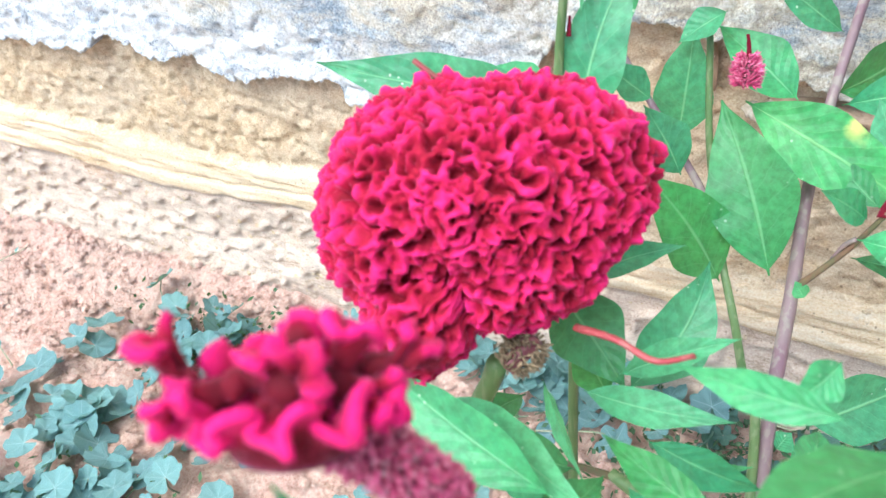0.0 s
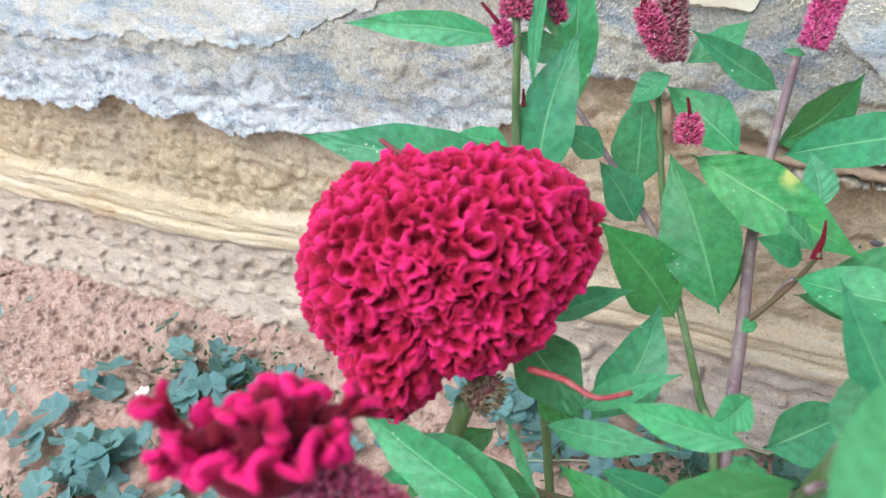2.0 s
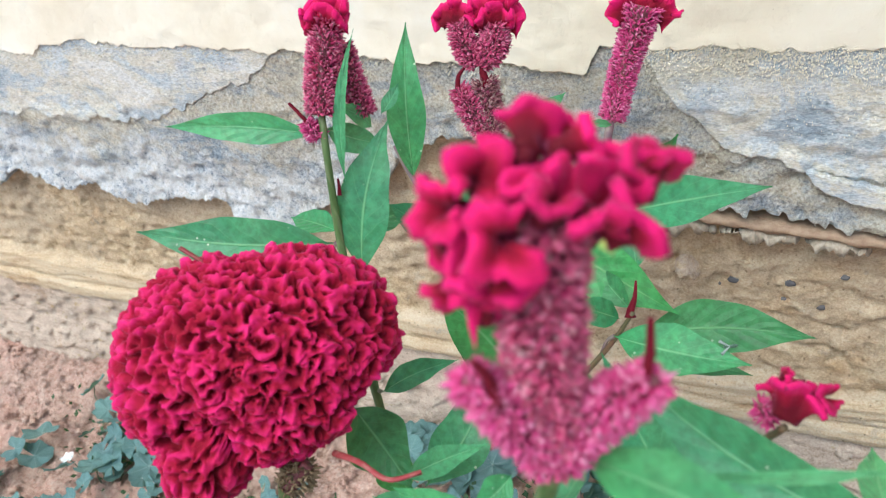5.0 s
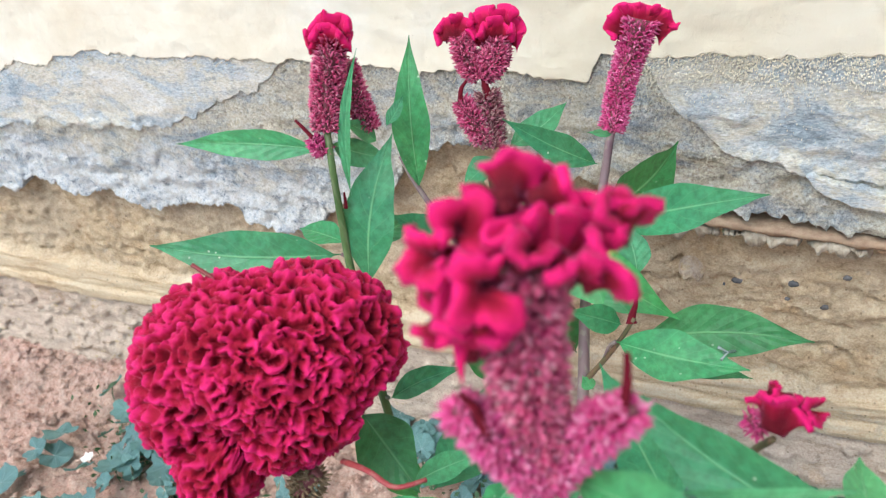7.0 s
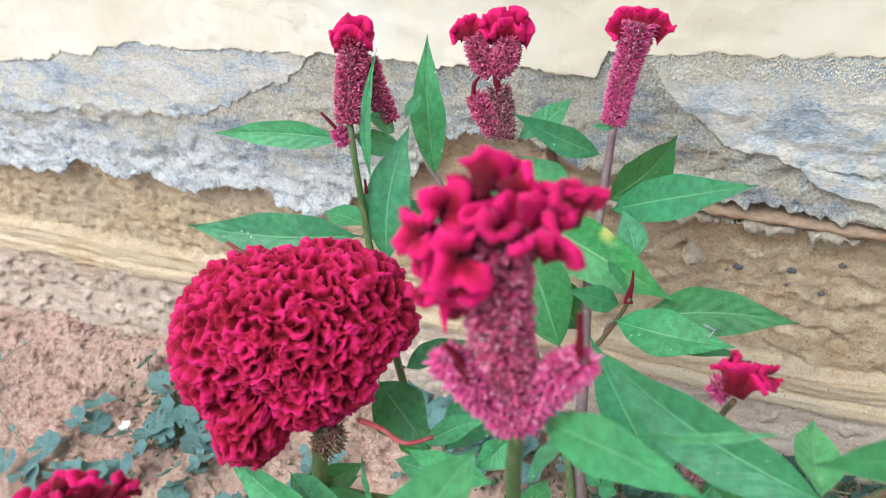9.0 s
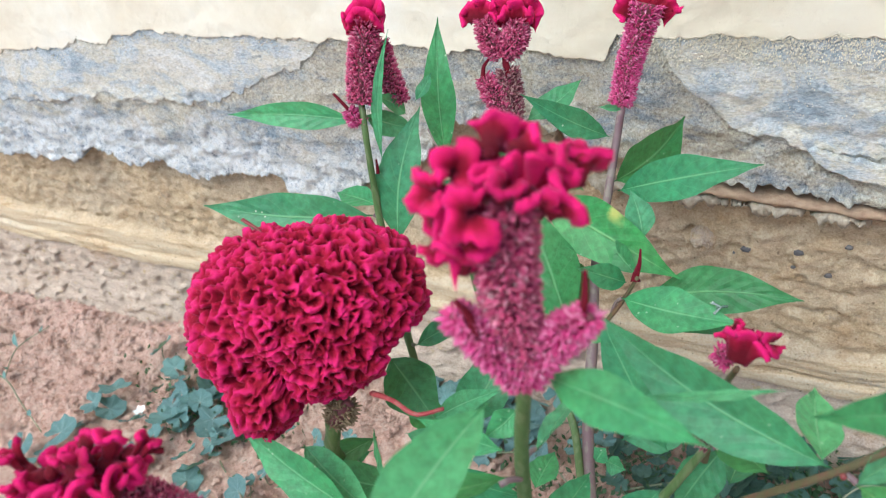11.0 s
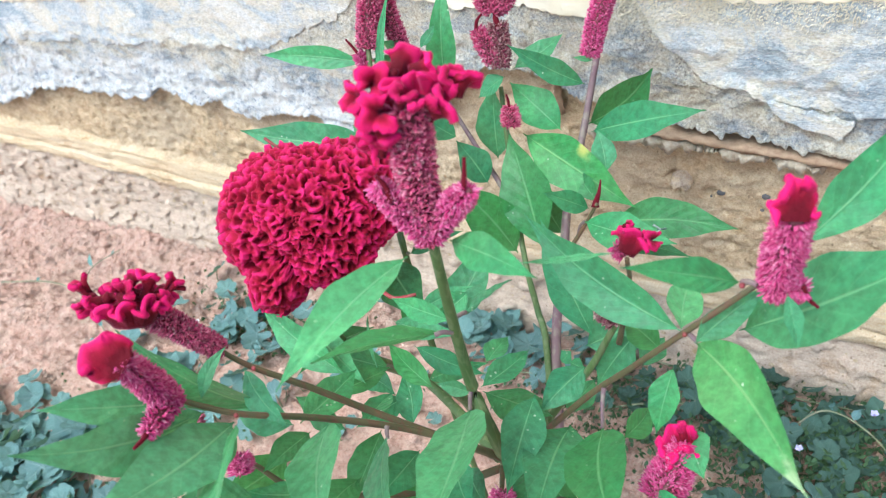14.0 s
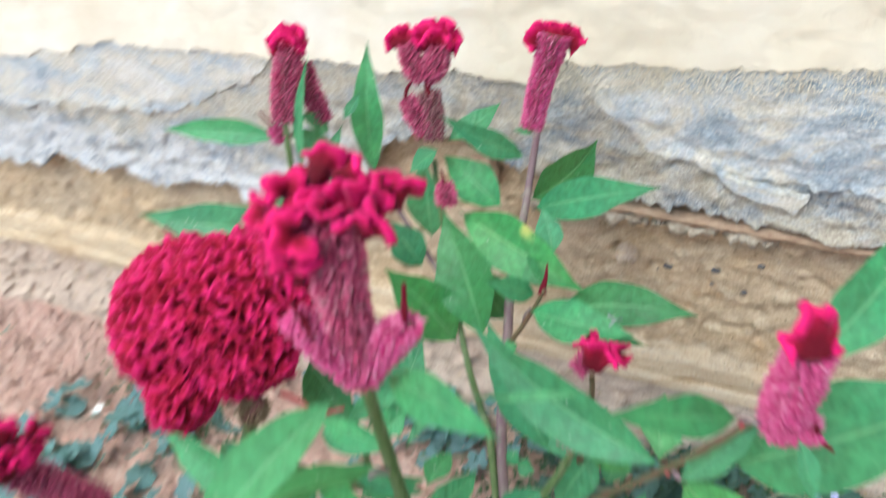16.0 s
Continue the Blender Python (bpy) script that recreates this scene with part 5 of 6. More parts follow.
spike(head, [(0.269, 0.377, 0.557), (0.278, 0.383, 0.571), (0.291, 0.385, 0.582)], (0.0022, 0.0047, 0.0052, 0.0022), 680, 0.0036, 13, FLORET_FRESH, "side_spike", 80)
horn(head, [(0.288, 0.382, 0.580), (0.290, 0.385, 0.588), (0.290, 0.389, 0.596)], 0.0016, 0.0008)
horn(head, [(0.261, 0.369, 0.584), (0.260, 0.370, 0.591), (0.258, 0.369, 0.597)], 0.0018, 0.0008)
ACROSS, TALL = (0.84, 0.54, -0.08), (-0.05, 0.25, 0.96)
fan(head, (0.270, 0.386, 0.614), ACROSS, TALL, ((215, 0.020), (190, 0.019), (162, 0.018), (135, 0.018), (105, 0.018), (75, 0.019), (48, 0.022), (22, 0.027)), 0.008, 7, 0.0046, 24, 0.003, spread_out=0.003)
rim = [((0.0200 + 0.003 * math.cos(a)) * math.cos(a), 0.001 + 0.0198 * math.sin(a), 0.002 * math.sin(5 * a), 0.0058, 0.0058, 0.0070) for a in np.radians(np.linspace(220, 20, 12))]
rim += [(0.013 * math.cos(a), 0.002 + 0.008 * math.sin(a), 0.009, 0.0046, 0.0046, 0.005) for a in np.radians(np.linspace(170, 15, 5))]
ruffles(head, (0.270, 0.386, 0.614), ACROSS, TALL, rim, 0.0050, 0.0050, 0.0082, 0.0026, 25, CREST, 4000, name="crest_folds")

head = holder(bush, "flower_head", (0.396, 0.438, 0.504))
spike(head, [(0.395, 0.441, 0.500), (0.400, 0.437, 0.524), (0.407, 0.432, 0.551)], (0.0062, 0.008, 0.0078, 0.006), 1100, 0.0044, 31, FLORET_FRESH)
spike(head, [(0.397, 0.439, 0.502), (0.408, 0.438, 0.507)], (0.0042, 0.005, 0.0028), 260, 0.004, 32, FLORET_FRESH, "side_spike")
horn(head, [(0.407, 0.438, 0.508), (0.410, 0.437, 0.502), (0.414, 0.437, 0.498)], 0.0016, 0.0007)
fan(head, (0.4075, 0.4305, 0.555), (0.805, 0.527, -0.271), (-0.107, 0.40, 0.92), ((200, 0.008), (145, 0.010), (92, 0.014), (40, 0.011), (-15, 0.008)), 0.0055, 3, 0.0036, 33, 0.0036)

head = holder(bush, "flower_head", (0.134, 0.328, 0.494))
spike(head, [(0.136, 0.329, 0.493), (0.130, 0.321, 0.513), (0.120, 0.312, 0.535)], (0.0042, 0.0058, 0.0066, 0.0074), 1000, 0.004, 41, FLORET, seeds=260)
comb(head, (0.120, 0.3055, 0.537), (0.795, 0.566, -0.226), (-0.047, 0.340, 1.171), 0.0218, 0.013, 0.0155, 10, 42, 0.20, 0.5, curl=1.15)
horn(head, [(0.130, 0.320, 0.544), (0.136, 0.324, 0.544), (0.142, 0.327, 0.542)], 0.0026, 0.0012)

head = holder(bush, "flower_head", (0.155, 0.285, 0.510))
spike(head, [(0.157, 0.283, 0.510), (0.167, 0.276, 0.536), (0.180, 0.266, 0.567)], (0.0066, 0.0072, 0.0062, 0.0045), 1000, 0.0038, 51, FLORET_FRESH)
spike(head, [(0.160, 0.281, 0.515), (0.166, 0.271, 0.518), (0.171, 0.260, 0.520)], (0.0062, 0.0048, 0.002), 260, 0.0034, 53, FLORET_FRESH, "side_spike")
horn(head, [(0.169, 0.264, 0.519), (0.172, 0.257, 0.520), (0.173, 0.251, 0.521)], 0.0016, 0.0008)
fan(head, (0.181, 0.265, 0.566), (0.261, 0.807, 0.503), (-0.684, -0.188, 0.877), ((190, 0.009), (140, 0.013), (95, 0.016), (50, 0.013), (0, 0.009)), 0.006, 2, 0.0026, 52, 0.0048)

head = holder(bush, "flower_head", (0.343, 0.398, 0.376))
spike(head, [(0.334, 0.410, 0.350), (0.339, 0.424, 0.360), (0.341, 0.438, 0.371)], (0.013, 0.0135, 0.011, 0.007), 760, 0.006, 61, FLORET_FRESH)
fan(head, (0.342, 0.434, 0.366), (0.755, 0.719, -0.045), (-0.107, 0.490, 0.961), ((205, 0.011), (165, 0.013), (125, 0.016), (85, 0.019), (45, 0.015), (5, 0.011)), 0.006, 6, 0.0036, 62, 0.0034)
fan(head, (0.341, 0.431, 0.364), (0.755, 0.719, -0.045), (-0.107, 0.490, 0.961), ((190, 0.010), (130, 0.010), (70, 0.011), (10, 0.010)), 0.006, 4, 0.0034, 63, 0.0034, spread_out=0.007)
spike(bush, [(0.135, 0.287, 0.464), (0.133, 0.295, 0.474)], (0.0054, 0.0076, 0.0045), 260, 0.0048, 355, FLORET, "small_flower")
spike(bush, [(0.137, 0.299, 0.421), (0.135, 0.305, 0.429)], (0.0045, 0.0064, 0.0037), 260, 0.0048, 440, FLORET_FRESH, "small_flower")
spike(bush, [(0.248, 0.375, 0.339), (0.246, 0.383, 0.347)], (0.0051, 0.0072, 0.0043), 260, 0.0048, 886, FLORET_FRESH, "small_flower")
spike(bush, [(0.294, 0.473, 0.421), (0.287, 0.474, 0.433)], (0.006, 0.008, 0.005), 300, 0.005, 71, FLORET_DRY, "dry_spike", 60)
comb(bush, (0.308, 0.476, 0.477), (0.889, 0.208, -0.646), (-0.107, 0.490, 0.961), 0.010, 0.005, 0.0145, 5, 81, 0.2, 0.4, curl=0.8, name="small_crest")
spike(bush, [(0.303, 0.479, 0.468), (0.298, 0.480, 0.474)], (0.0025, 0.0032, 0.002), 70, 0.004, 82, FLORET_FRESH, "small_flower")
stem(bush, "branch", [(0.307, 0.474, 0.471), (0.294, 0.494, 0.430), (0.284, 0.486, 0.385)], 0.0013, 0.002, STEM_BROWN)


# ---- plant with the large brain-like head ----
big = thing("cockscomb_plant", (0.02, 0.60, 0.0), "cockscomb plant with one huge crimson brain-like flower head", "plant", "cockscomb plants")
HEAD_RIGHT, HEAD_UP, HEAD_OUT = np.array((0.866, 0.435, -0.248)), np.array((-0.092, 0.625, 0.775)), np.array((0.492, -0.648, 0.581))
big_head(big, np.array((0.070, 0.472, 0.462)))
stem(big, "stem", [(0.078, 0.449, 0.399), (0.059, 0.459, 0.335), (0.050, 0.560, 0.160), (0.020, 0.600, 0.000)], 0.0045, 0.006, STEM_GREEN)
horn(big, [(0.112, 0.455, 0.424), (0.130, 0.451, 0.427), (0.146, 0.447, 0.425), (0.158, 0.456, 0.423)], 0.0016, 0.0011, STEM_PINK, "curled_stalk")
horn(big, [(0.066, 0.486, 0.500), (0.054, 0.484, 0.508), (0.041, 0.484, 0.517)], 0.0013, 0.0011, STEM_RED)
spike(big, [(0.088, 0.440, 0.408), (0.097, 0.450, 0.418)], (0.005, 0.009, 0.006), 160, 0.007, 91, DRY, "dry_bracts")
leaf(big, (0.059, 0.436, 0.385), (0.136, 0.404, 0.383), 0.0222, LEAF_PALE)
leaf(big, (0.105, 0.473, 0.366), (0.172, 0.471, 0.374), 0.0162, LEAF_PALE)
leaf(big, (0.114, 0.505, 0.336), (0.137, 0.566, 0.375), 0.0325, LEAF)
leaf(big, (0.116, 0.490, 0.363), (0.166, 0.503, 0.390), 0.0151, LEAF_PALE)
leaf(big, (0.106, 0.500, 0.334), (0.085, 0.508, 0.363), 0.0221, LEAF_DEEP)
leaf(big, (0.091, 0.463, 0.377), (0.122, 0.428, 0.366), 0.0104, LEAF_PALE, turn=0.6)
leaf(big, (0.125, 0.465, 0.316), (0.179, 0.478, 0.340), 0.0159, LEAF)
leaf(big, (0.072, 0.479, 0.344), (0.055, 0.409, 0.357), 0.0246, LEAF_DEEP)
leaf(big, (0.060, 0.481, 0.324), (0.019, 0.428, 0.337), 0.0201, LEAF)
leaf(big, (0.063, 0.455, 0.306), (0.103, 0.447, 0.310), 0.0201, LEAF)
leaf(big, (0.050, 0.465, 0.292), (0.031, 0.429, 0.305), 0.0180, LEAF)


# ---- plants along the wall ----
wall_left = thing("cockscomb_plant", (0.06, 0.53, 0.0), "slender cockscomb plant with a bristling pink flower spike by the wall", "plant", "cockscomb plants")
stem(wall_left, "stem", [(0.063, 0.588, 0.529), (0.064, 0.580, 0.509), (0.061, 0.574, 0.474), (0.063, 0.563, 0.441), (0.072, 0.544, 0.396), (0.078, 0.534, 0.377), (0.068, 0.528, 0.200), (0.060, 0.530, 0.000)], 0.0019, 0.0032, STEM_GREEN)
leaf(wall_left, (0.059, 0.586, 0.518), (-0.025, 0.563, 0.535), 0.0172, LEAF)
leaf(wall_left, (0.057, 0.594, 0.517), (0.083, 0.609, 0.498), 0.0169, LEAF_PALE, turn=0.4)
leaf(wall_left, (0.056, 0.570, 0.456), (-0.047, 0.530, 0.485), 0.0316, LEAF, cup=0.15)
leaf(wall_left, (0.052, 0.579, 0.453), (0.068, 0.638, 0.434), 0.0219, LEAF)
leaf(wall_left, (0.052, 0.582, 0.455), (0.005, 0.598, 0.450), 0.0177, LEAF)
leaf(wall_left, (0.071, 0.566, 0.437), (0.086, 0.614, 0.512), 0.0322, LEAF, cup=0.15)
leaf(wall_left, (0.071, 0.579, 0.493), (0.087, 0.605, 0.569), 0.0075, LEAF_PALE, turn=0.5)
leaf(wall_left, (0.076, 0.611, 0.508), (0.068, 0.597, 0.530), 0.0122, LEAF_PALE)
leaf(wall_left, (0.058, 0.663, 0.437), (0.058, 0.703, 0.530), 0.0242, LEAF)
leaf(wall_left, (0.054, 0.654, 0.492), (0.061, 0.672, 0.504), 0.0094, LEAF)
leaf(wall_left, (0.082, 0.534, 0.376), (0.129, 0.551, 0.395), 0.0161, LEAF)
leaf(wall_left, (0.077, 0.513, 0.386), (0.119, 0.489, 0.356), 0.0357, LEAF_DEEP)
stalk(wall_left, (0.056, 0.570, 0.456), (0.059, 0.570, 0.453))
stalk(wall_left, (0.082, 0.534, 0.376), (0.077, 0.534, 0.378), 0.0014, STEM_GREY)
head = holder(wall_left, "flower_head", (0.063, 0.587, 0.528))
spike(head, [(0.063, 0.588, 0.529), (0.065, 0.598, 0.549), (0.070, 0.610, 0.573)], (0.0075, 0.0085, 0.0085, 0.008), 720, 0.0045, 101, FLORET, seeds=140)
spike(head, [(0.074, 0.612, 0.516), (0.071, 0.613, 0.533), (0.068, 0.617, 0.555)], (0.005, 0.0062, 0.006, 0.005), 420, 0.0042, 102, FLORET, "side_spike", 70)
fan(head, (0.069, 0.608, 0.570), (0.883, 0.403, -0.240), (-0.05, 0.35, 0.94), ((205, 0.011), (155, 0.013), (112, 0.017), (75, 0.017), (35, 0.013), (-15, 0.012)), 0.007, 4, 0.0038, 103, 0.0034)
fan(head, (0.069, 0.607, 0.571), (0.883, 0.403, -0.240), (-0.05, 0.35, 0.94), ((180, 0.009), (120, 0.010), (60, 0.010), (0, 0.010)), 0.006, 3, 0.003, 104, 0.0034, spread_out=0.005)
spike(wall_left, [(0.060, 0.584, 0.517), (0.055, 0.584, 0.527)], (0.004, 0.0045, 0.002), 130, 0.004, 105, FLORET_FRESH, "small_flower")
horn(wall_left, [(0.055, 0.584, 0.527), (0.050, 0.585, 0.533), (0.046, 0.586, 0.537)], 0.0013, 0.0008)
horn(wall_left, [(0.065, 0.578, 0.484), (0.065, 0.580, 0.489), (0.065, 0.581, 0.493)], 0.0012, 0.0006)

wall_middle = thing("cockscomb_plant", (0.172, 0.48, 0.0), "cockscomb plant with a seeding flower spike by the wall", "plant", "cockscomb plants")
stem(wall_middle, "stem", [(0.106, 0.677, 0.445), (0.114, 0.652, 0.389), (0.130, 0.619, 0.342), (0.145, 0.594, 0.313), (0.154, 0.582, 0.286), (0.167, 0.562, 0.260), (0.175, 0.505, 0.120), (0.172, 0.480, 0.000)], 0.0019, 0.0034, STEM_GREEN)
stem(wall_middle, "branch", [(0.045, 0.672, 0.458), (0.060, 0.662, 0.435), (0.116, 0.632, 0.368), (0.130, 0.619, 0.342)], 0.0016, 0.0028, STEM_PURPLE)
leaf(wall_middle, (0.092, 0.666, 0.378), (0.097, 0.680, 0.447), 0.0339, LEAF)
leaf(wall_middle, (0.155, 0.677, 0.406), (0.107, 0.690, 0.441), 0.0321, LEAF)
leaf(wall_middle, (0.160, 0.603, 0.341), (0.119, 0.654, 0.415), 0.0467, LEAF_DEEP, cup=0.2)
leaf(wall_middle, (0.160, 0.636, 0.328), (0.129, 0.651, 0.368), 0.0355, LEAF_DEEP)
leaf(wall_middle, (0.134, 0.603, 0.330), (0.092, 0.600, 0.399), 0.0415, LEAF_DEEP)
leaf(wall_middle, (0.105, 0.627, 0.381), (0.084, 0.628, 0.422), 0.0274, LEAF)
leaf(wall_middle, (0.090, 0.623, 0.429), (0.066, 0.617, 0.451), 0.0195, LEAF)
leaf(wall_middle, (0.122, 0.678, 0.462), (0.151, 0.716, 0.473), 0.0190, LEAF_PALE)
leaf(wall_middle, (0.116, 0.672, 0.458), (0.093, 0.661, 0.443), 0.0182, LEAF)
head = holder(wall_middle, "flower_head", (0.118, 0.667, 0.469))
spike(head, [(0.118, 0.667, 0.469), (0.116, 0.675, 0.483), (0.114, 0.683, 0.499)], (0.006, 0.0085, 0.007), 420, 0.005, 111, FLORET_DRY, seeds=130)
spike(head, [(0.114, 0.667, 0.474), (0.107, 0.670, 0.488), (0.101, 0.673, 0.499)], (0.006, 0.0075, 0.004), 320, 0.005, 112, FLORET, "side_spike", 70)
horn(head, [(0.101, 0.671, 0.498), (0.102, 0.674, 0.506), (0.105, 0.678, 0.510)], 0.0018, 0.0009)
horn(head, [(0.117, 0.679, 0.497), (0.115, 0.681, 0.504), (0.114, 0.683, 0.509)], 0.003, 0.0015)
spike(head, [(0.111, 0.685, 0.508), (0.120, 0.692, 0.517), (0.121, 0.697, 0.528)], (0.005, 0.0085, 0.0085, 0.007), 480, 0.005, 113, FLORET, "side_spike", 110)
spike(head, [(0.111, 0.685, 0.508), (0.105, 0.686, 0.520), (0.101, 0.689, 0.534)], (0.005, 0.0075, 0.0065, 0.004), 400, 0.005, 114, FLORET, "side_spike", 70)
fan(head, (0.121, 0.698, 0.528), (0.883, 0.403, -0.240), (-0.05, 0.35, 0.94), ((205, 0.012), (165, 0.017), (120, 0.019), (75, 0.019), (30, 0.018), (-20, 0.016)), 0.008, 5, 0.0042, 115, 0.0034)
fan(head, (0.121, 0.697, 0.529), (0.883, 0.403, -0.240), (-0.05, 0.35, 0.94), ((185, 0.012), (120, 0.011), (60, 0.011), (-5, 0.013)), 0.007, 3, 0.0036, 118, 0.0034, spread_out=0.006)
fan(head, (0.100, 0.689, 0.534), (0.897, 0.279, -0.396), (-0.05, 0.35, 0.94), ((210, 0.013), (165, 0.014), (115, 0.013), (65, 0.012), (15, 0.010)), 0.006, 4, 0.0034, 116, 0.0034)
spike(wall_middle, [(0.134, 0.639, 0.433), (0.133, 0.645, 0.447)], (0.0055, 0.0068, 0.003), 220, 0.005, 117, FLORET, "small_flower")
horn(wall_middle, [(0.134, 0.643, 0.447), (0.133, 0.645, 0.453), (0.132, 0.646, 0.458)], 0.0014, 0.0008)

wall_right = thing("cockscomb_plant", (0.182, 0.485, 0.0), "cockscomb plant with a purple stem and fan-topped pink spike", "plant", "cockscomb plants")
stem(wall_right, "stem", [(0.178, 0.715, 0.454), (0.170, 0.681, 0.397), (0.169, 0.646, 0.368), (0.171, 0.613, 0.325), (0.173, 0.566, 0.258), (0.180, 0.510, 0.120), (0.182, 0.485, 0.000)], 0.0026, 0.005, STEM_PURPLE)
stem(wall_right, "branch", [(0.210, 0.617, 0.384), (0.195, 0.614, 0.359), (0.173, 0.614, 0.327)], 0.0013, 0.002, STEM_BROWN)
leaf(wall_right, (0.176, 0.687, 0.400), (0.278, 0.678, 0.434), 0.0304, LEAF)
leaf(wall_right, (0.172, 0.692, 0.404), (0.214, 0.736, 0.432), 0.0450, LEAF_DEEP, face=unit((0.45, -0.65, 0.6)))
leaf(wall_right, (0.131, 0.657, 0.414), (0.231, 0.637, 0.368), 0.0395, LEAF_YELLOW)
leaf(wall_right, (0.205, 0.648, 0.390), (0.195, 0.664, 0.419), 0.0199, LEAF_PALE)
leaf(wall_right, (0.201, 0.619, 0.376), (0.180, 0.593, 0.408), 0.0174, LEAF)
leaf(wall_right, (0.206, 0.625, 0.379), (0.179, 0.648, 0.392), 0.0161, LEAF_DEEP)
leaf(wall_right, (0.192, 0.583, 0.254), (0.241, 0.619, 0.271), 0.0423, LEAF)
leaf(wall_right, (0.179, 0.562, 0.251), (0.185, 0.571, 0.258), 0.0147, LEAF)
leaf(wall_right, (0.186, 0.564, 0.252), (0.201, 0.562, 0.249), 0.0147, LEAF)
leaf(wall_right, (0.198, 0.613, 0.367), (0.277, 0.602, 0.369), 0.0301, LEAF, label="leaf with a small fly resting on it")
leaf(wall_right, (0.203, 0.638, 0.346), (0.305, 0.650, 0.349), 0.0338, LEAF_DEEP)
leaf(wall_right, (0.196, 0.635, 0.337), (0.273, 0.633, 0.329), 0.0193, LEAF_DEEP)
leaf(wall_right, (0.171, 0.701, 0.436), (0.127, 0.670, 0.488), 0.0194, LEAF)
leaf(wall_right, (0.178, 0.611, 0.323), (0.172, 0.612, 0.333), 0.0097, LEAF_PALE)
leaf(wall_right, (0.186, 0.693, 0.463), (0.173, 0.686, 0.469), 0.0049, LEAF_PALE)
stalk(wall_right, (0.198, 0.613, 0.367), (0.188, 0.615, 0.350), 0.0012)
head = holder(wall_right, "flower_head", (0.190, 0.683, 0.473))
spike(head, [(0.190, 0.682, 0.473), (0.196, 0.694, 0.498), (0.207, 0.708, 0.530)], (0.0064, 0.0072, 0.0078, 0.0112), 1000, 0.0044, 121, FLORET_FRESH, seeds=120)
fan(head, (0.205, 0.706, 0.526), (0.883, 0.403, -0.240), (-0.05, 0.35, 0.94), ((215, 0.014), (178, 0.020), (145, 0.017), (115, 0.014), (88, 0.013), (60, 0.014), (35, 0.018), (5, 0.022), (-30, 0.016)), 0.0105, 7, 0.0030, 122, 0.0028)
horn(wall_right, [(0.208, 0.617, 0.380), (0.208, 0.619, 0.383), (0.210, 0.623, 0.390), (0.210, 0.629, 0.398)], 0.0034, 0.0006, CREST, "flower_bud")
fly((0.265, 0.605, 0.378))


# ---- creepers and weeds on the ground ----
def lobed(seed, lobes=7, notch=0.12):
    """One round, shallowly lobed leaf of unit radius, cupped, its stalk end at the origin."""
    rng = np.random.default_rng(seed)
    nr, na = 5, 36
    verts, uvs = [(0, 0, 0)], [(0.5, 0.0)]
    for j in range(1, nr):
        for i in range(na):
            w = -math.pi * 0.93 + 2 * math.pi * 0.93 * i / (na - 1)
            rad = 1 - notch * abs(math.sin(w * lobes / 2)) ** 3 - 0.12 * abs(w / math.pi) + 0.03 * rng.normal() * (j == nr - 1)
            r = rad * j / (nr - 1)
            z = 0.16 * r * r + 0.07 * r * math.sin(3 * w + seed) + 0.05 * r * math.cos(w * lobes)
            verts.append((r * math.sin(w), r * math.cos(w) + 0.05, z))
            uvs.append((0.5 + 0.5 * math.sin(w * lobes / 2) * j / (nr - 1), j / (nr - 1)))
    faces = [(0, 1 + i + 1, 1 + i) for i in range(na - 1)]
    for j in range(nr - 2):
        for i in range(na - 1):
            a = 1 + j * na + i
            faces.append((a, a + 1, a + na + 1, a + na))
    me = mesh("round_leaf", verts, faces, uvs)
    me.materials.append(CREEPER)
    return me


ROUND = [lobed(k) for k in range(5)] + [lobed(9, 5, 0.22), lobed(10, 5, 0.3)]


ROUND_DARK = [me.copy() for me in ROUND]
for me in ROUND_DARK:
    me.materials[0] = CREEPER_DARK


def creeper(x, y, sx, sy, count, size, seed, label, high=0.035, shapes=ROUND):
    """A low mat of round leaves on thin runners."""
    rng = np.random.default_rng(seed)
    ob = thing("creeping_plant", (x, y, 0.0), label, "plant", "creeping plants")
    runner = []
    for k in range(count):
        px, py = x + rng.normal(0, sx), y + rng.normal(0, sy)
        py = min(py, 0.785)
        h = ground_z(px, py) + rng.uniform(0.01, high)
        r = size * rng.uniform(0.6, 1.25)
        lf = new("leaf", shapes[rng.integers(len(shapes))])
        lf.parent = ob
        lf.matrix_parent_inverse = ob.matrix_world.inverted()
        tilt = Euler((rng.normal(0.25, 0.3), rng.normal(0, 0.3), rng.uniform(0, 6.28)))
        lf.matrix_basis = Matrix.LocRotScale((px, py, h), tilt, (r, r, r))
        if k % 3 == 0:
            part("petiole", tube([(px, py, h), (px + rng.normal(0, 0.006), py + rng.normal(0, 0.006), h * 0.5), (px + rng.normal(0, 0.012), py + rng.normal(0, 0.012), ground_z(px, py) - 0.004)], 0.0008, 0.0009, 6, 5), VINE, ob)
        if k % 9 == 0:
            runner.append((px, py, ground_z(px, py) + 0.004))
    runner.sort()
    if len(runner) > 2:
        part("runner", tube(runner, 0.0011, 0.0009, 6 * len(runner), 6), VINE, ob)
    return ob


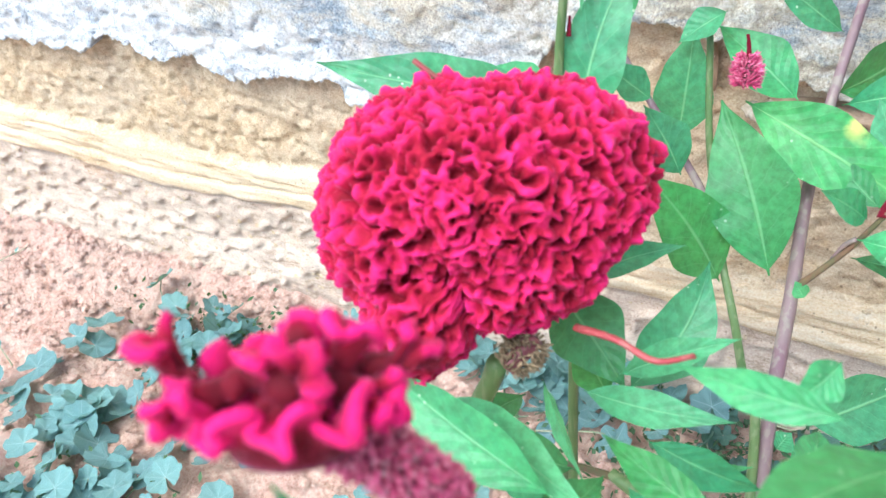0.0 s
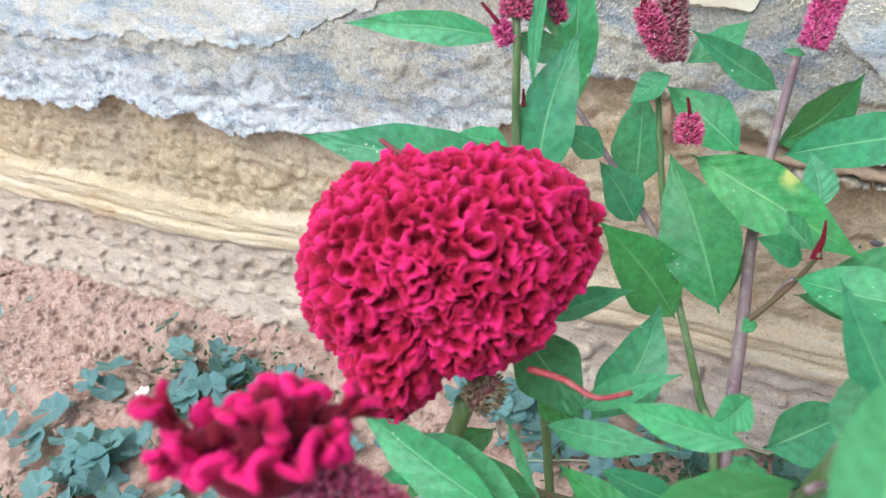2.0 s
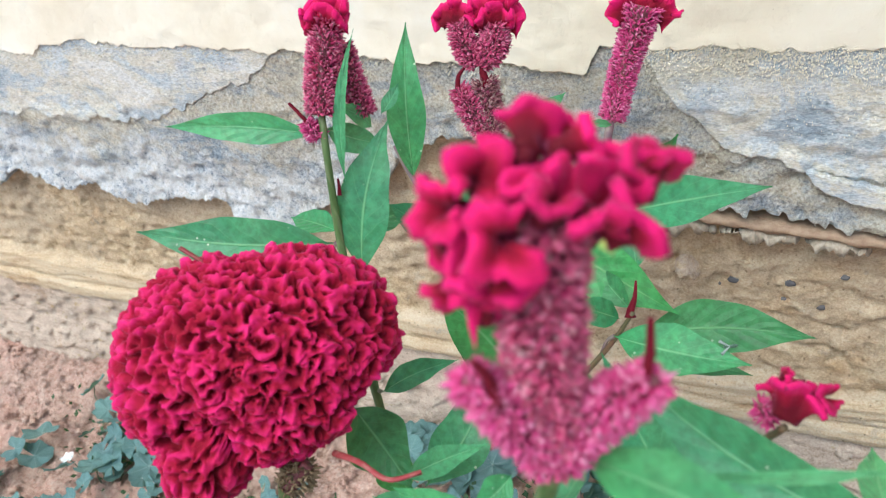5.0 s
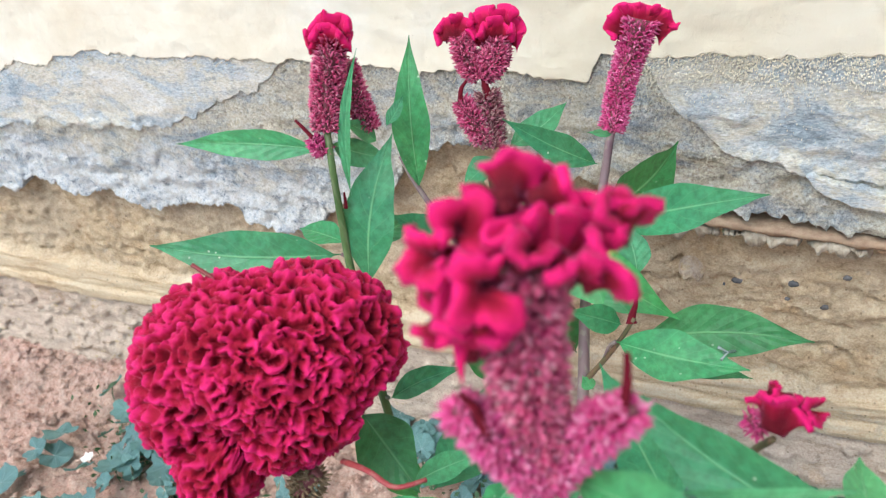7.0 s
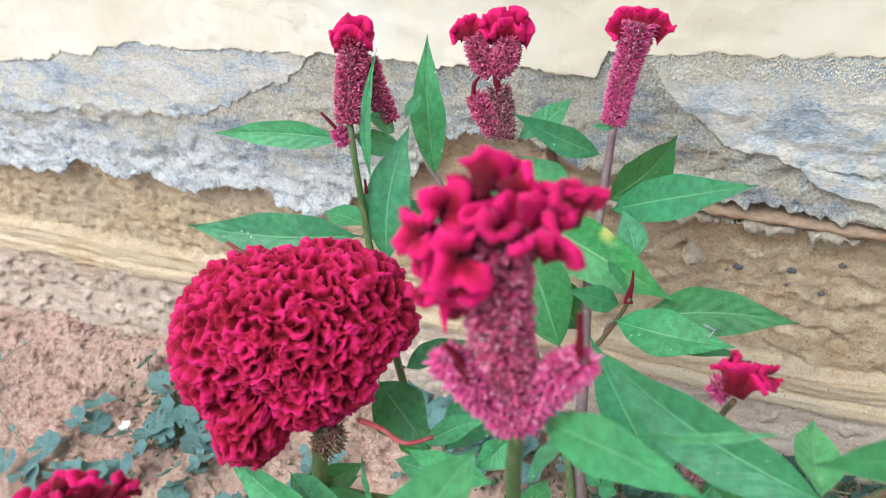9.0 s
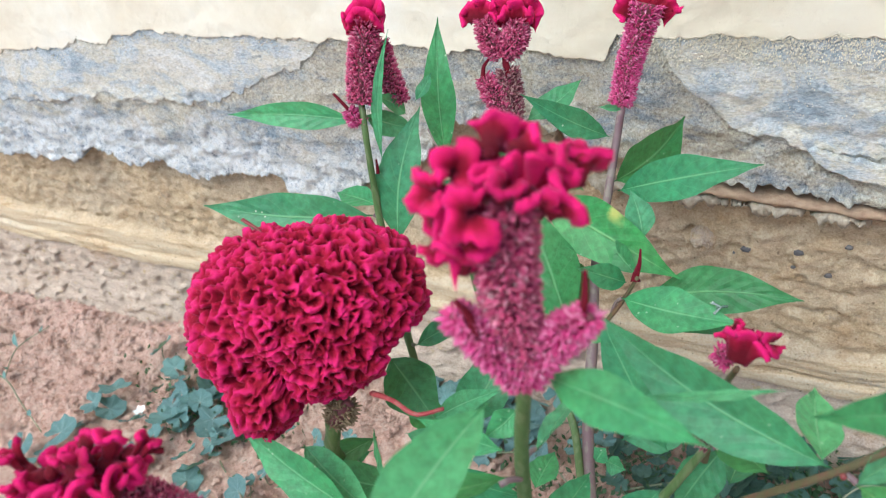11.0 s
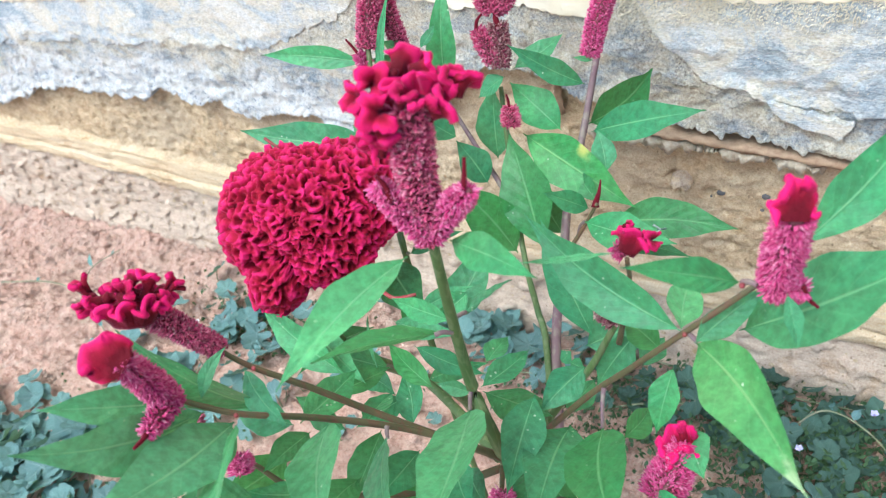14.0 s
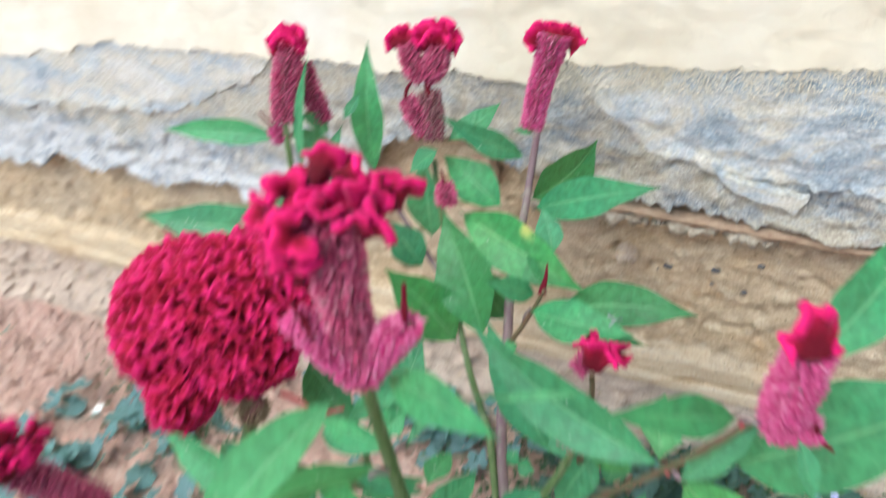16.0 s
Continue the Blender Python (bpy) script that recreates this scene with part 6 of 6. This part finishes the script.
BLUE = "low creeping plant with round blue-green leaves on soil"
creeper(-0.56, 0.345, 0.13, 0.055, 160, 0.0225, 1, BLUE)
creeper(-0.44, 0.50, 0.075, 0.05, 56, 0.021, 2, BLUE)
creeper(-0.58, 0.56, 0.05, 0.035, 12, 0.022, 9, BLUE)
creeper(-0.44, 0.665, 0.075, 0.04, 42, 0.02, 3, BLUE)
creeper(-0.06, 0.755, 0.075, 0.022, 56, 0.0185, 4, "low creeping plant with round blue-green leaves at the wall foot")
creeper(0.17, 0.74, 0.06, 0.03, 30, 0.013, 5, "small dark creeping plant at the wall foot", 0.025, ROUND_DARK)
creeper(0.30, 0.745, 0.06, 0.03, 54, 0.017, 6, "dark blue-green creeping plant among thin runners", 0.03, ROUND_DARK)
creeper(0.36, 0.66, 0.07, 0.05, 64, 0.0155, 7, "dark blue-green creeping plant among thin runners", 0.03, ROUND_DARK)
creeper(-0.2, 0.62, 0.08, 0.05, 16, 0.012, 10, "small creeping plant under the cockscomb leaves", 0.02)


def weeds(x, y, sx, sy, count, seed, tall=0.03):
    """Fine tangled weed: short thin stalks with tiny leaves."""
    rng = np.random.default_rng(seed)
    verts, faces, uvs = [], [], []
    for k in range(count):
        px, py = x + rng.normal(0, sx), min(0.785, y + rng.normal(0, sy))
        z = ground_z(px, py)
        d = unit((rng.normal(), rng.normal(), rng.uniform(0.2, 1.2)))
        s = unit(np.cross(d, rng.normal(size=3)))
        o = np.array((px, py, z + rng.uniform(0, tall)))
        ln, w = rng.uniform(0.005, 0.012), rng.uniform(0.0015, 0.0032)
        q = len(verts)
        verts += [o, o + d * ln * 0.5 + s * w, o + d * ln, o + d * ln * 0.5 - s * w]
        uvs += [(0.5, 0), (1, 0.5), (0.5, 1), (0, 0.5)]
        faces.append((q, q + 1, q + 2, q + 3))
    tagged(part("ground_weeds", mesh("weeds", verts, faces, uvs), WEED), "fine tangled green weeds on the soil", "weeds", kind="stuff")


weeds(0.34, 0.7, 0.08, 0.05, 2300, 1, 0.03)
weeds(0.14, 0.70, 0.08, 0.045, 900, 2, 0.02)
weeds(-0.42, 0.68, 0.07, 0.035, 420, 3, 0.025)
weeds(-0.4, 0.42, 0.12, 0.05, 380, 4)


def vine(points, r, leaves, label, seed):
    rng = np.random.default_rng(seed)
    ob = thing("vine", points[0], label, "vine", "loose vines")
    line = [(x, y, ground_z(x, y) + h) for x, y, h in points]
    part("runner", tube(line, r, r * 0.7, 8 * len(line), 6), VINE, ob)
    c = smooth_line(line, 24)
    for k in range(leaves):
        p = c[int((k + 0.5) * 24 / leaves)]
        lf = leaf(ob, p, p + np.array((rng.normal(0, 0.012), rng.normal(0, 0.012), rng.uniform(0.0, 0.012))), 0.009, CREEPER)
    return ob


vine(((-1.05, 0.60, 0.012), (-0.93, 0.63, 0.012), (-0.84, 0.63, 0.012), (-0.76, 0.60, 0.012), (-0.68, 0.57, 0.01)), 0.0013, 3, "thin pale vine trailing over pink soil", 1)
vine(((-0.84, 0.63, 0.01), (-0.86, 0.68, 0.02), (-0.83, 0.73, 0.025)), 0.001, 3, "thin pale vine trailing over pink soil", 2)
vine(((0.14, 0.78, 0.01), (0.22, 0.775, 0.012), (0.31, 0.775, 0.015), (0.42, 0.78, 0.012)), 0.0012, 2, "pale runner along the wall foot", 3)
vine(((0.22, 0.77, 0.01), (0.25, 0.72, 0.012), (0.3, 0.68, 0.02), (0.32, 0.62, 0.012)), 0.0012, 2, "pale runner across the soil", 4)
vine(((0.3, 0.71, 0.01), (0.34, 0.75, 0.04), (0.39, 0.74, 0.035), (0.43, 0.7, 0.012)), 0.0011, 3, "pale runner arching over weeds", 5)
vine(((0.12, 0.7, 0.008), (0.18, 0.72, 0.02), (0.26, 0.745, 0.012)), 0.0014, 0, "pale dry stalk lying on the soil", 6)
vine(((-0.05, 0.70, 0.006), (0.02, 0.715, 0.012), (0.07, 0.69, 0.008)), 0.0011, 0, "pale dry stalk lying on the soil", 7)


def blossom(at, r, material, label):
    ob = thing("wild_flower", at, label, "flower", "small wild flowers")
    for k in range(5):
        w = 2 * math.pi * k / 5
        d = np.array((math.cos(w), math.sin(w), 0.45))
        leaf(ob, np.array(at), np.array(at) + d * r, r * 0.9, material, label="petal")
    part("stalk", tube([at, (at[0], at[1] + 0.003, at[2] / 2), (at[0], at[1] + 0.004, -0.004)], 0.0007, 0.0007, 6, 5), VINE, ob)


blossom((-0.51, 0.625, 0.035), 0.009, PETAL, "tiny white wild flower among creeping leaves")
blossom((0.385, 0.765, 0.03), 0.0045, PETAL_BLUE, "tiny lilac wild flower among weeds")
blossom((0.33, 0.70, 0.03), 0.0045, PETAL_BLUE, "tiny lilac wild flower among weeds")
blossom((-0.66, 0.36, 0.04), 0.008, PETAL, "tiny white wild flower among creeping leaves")
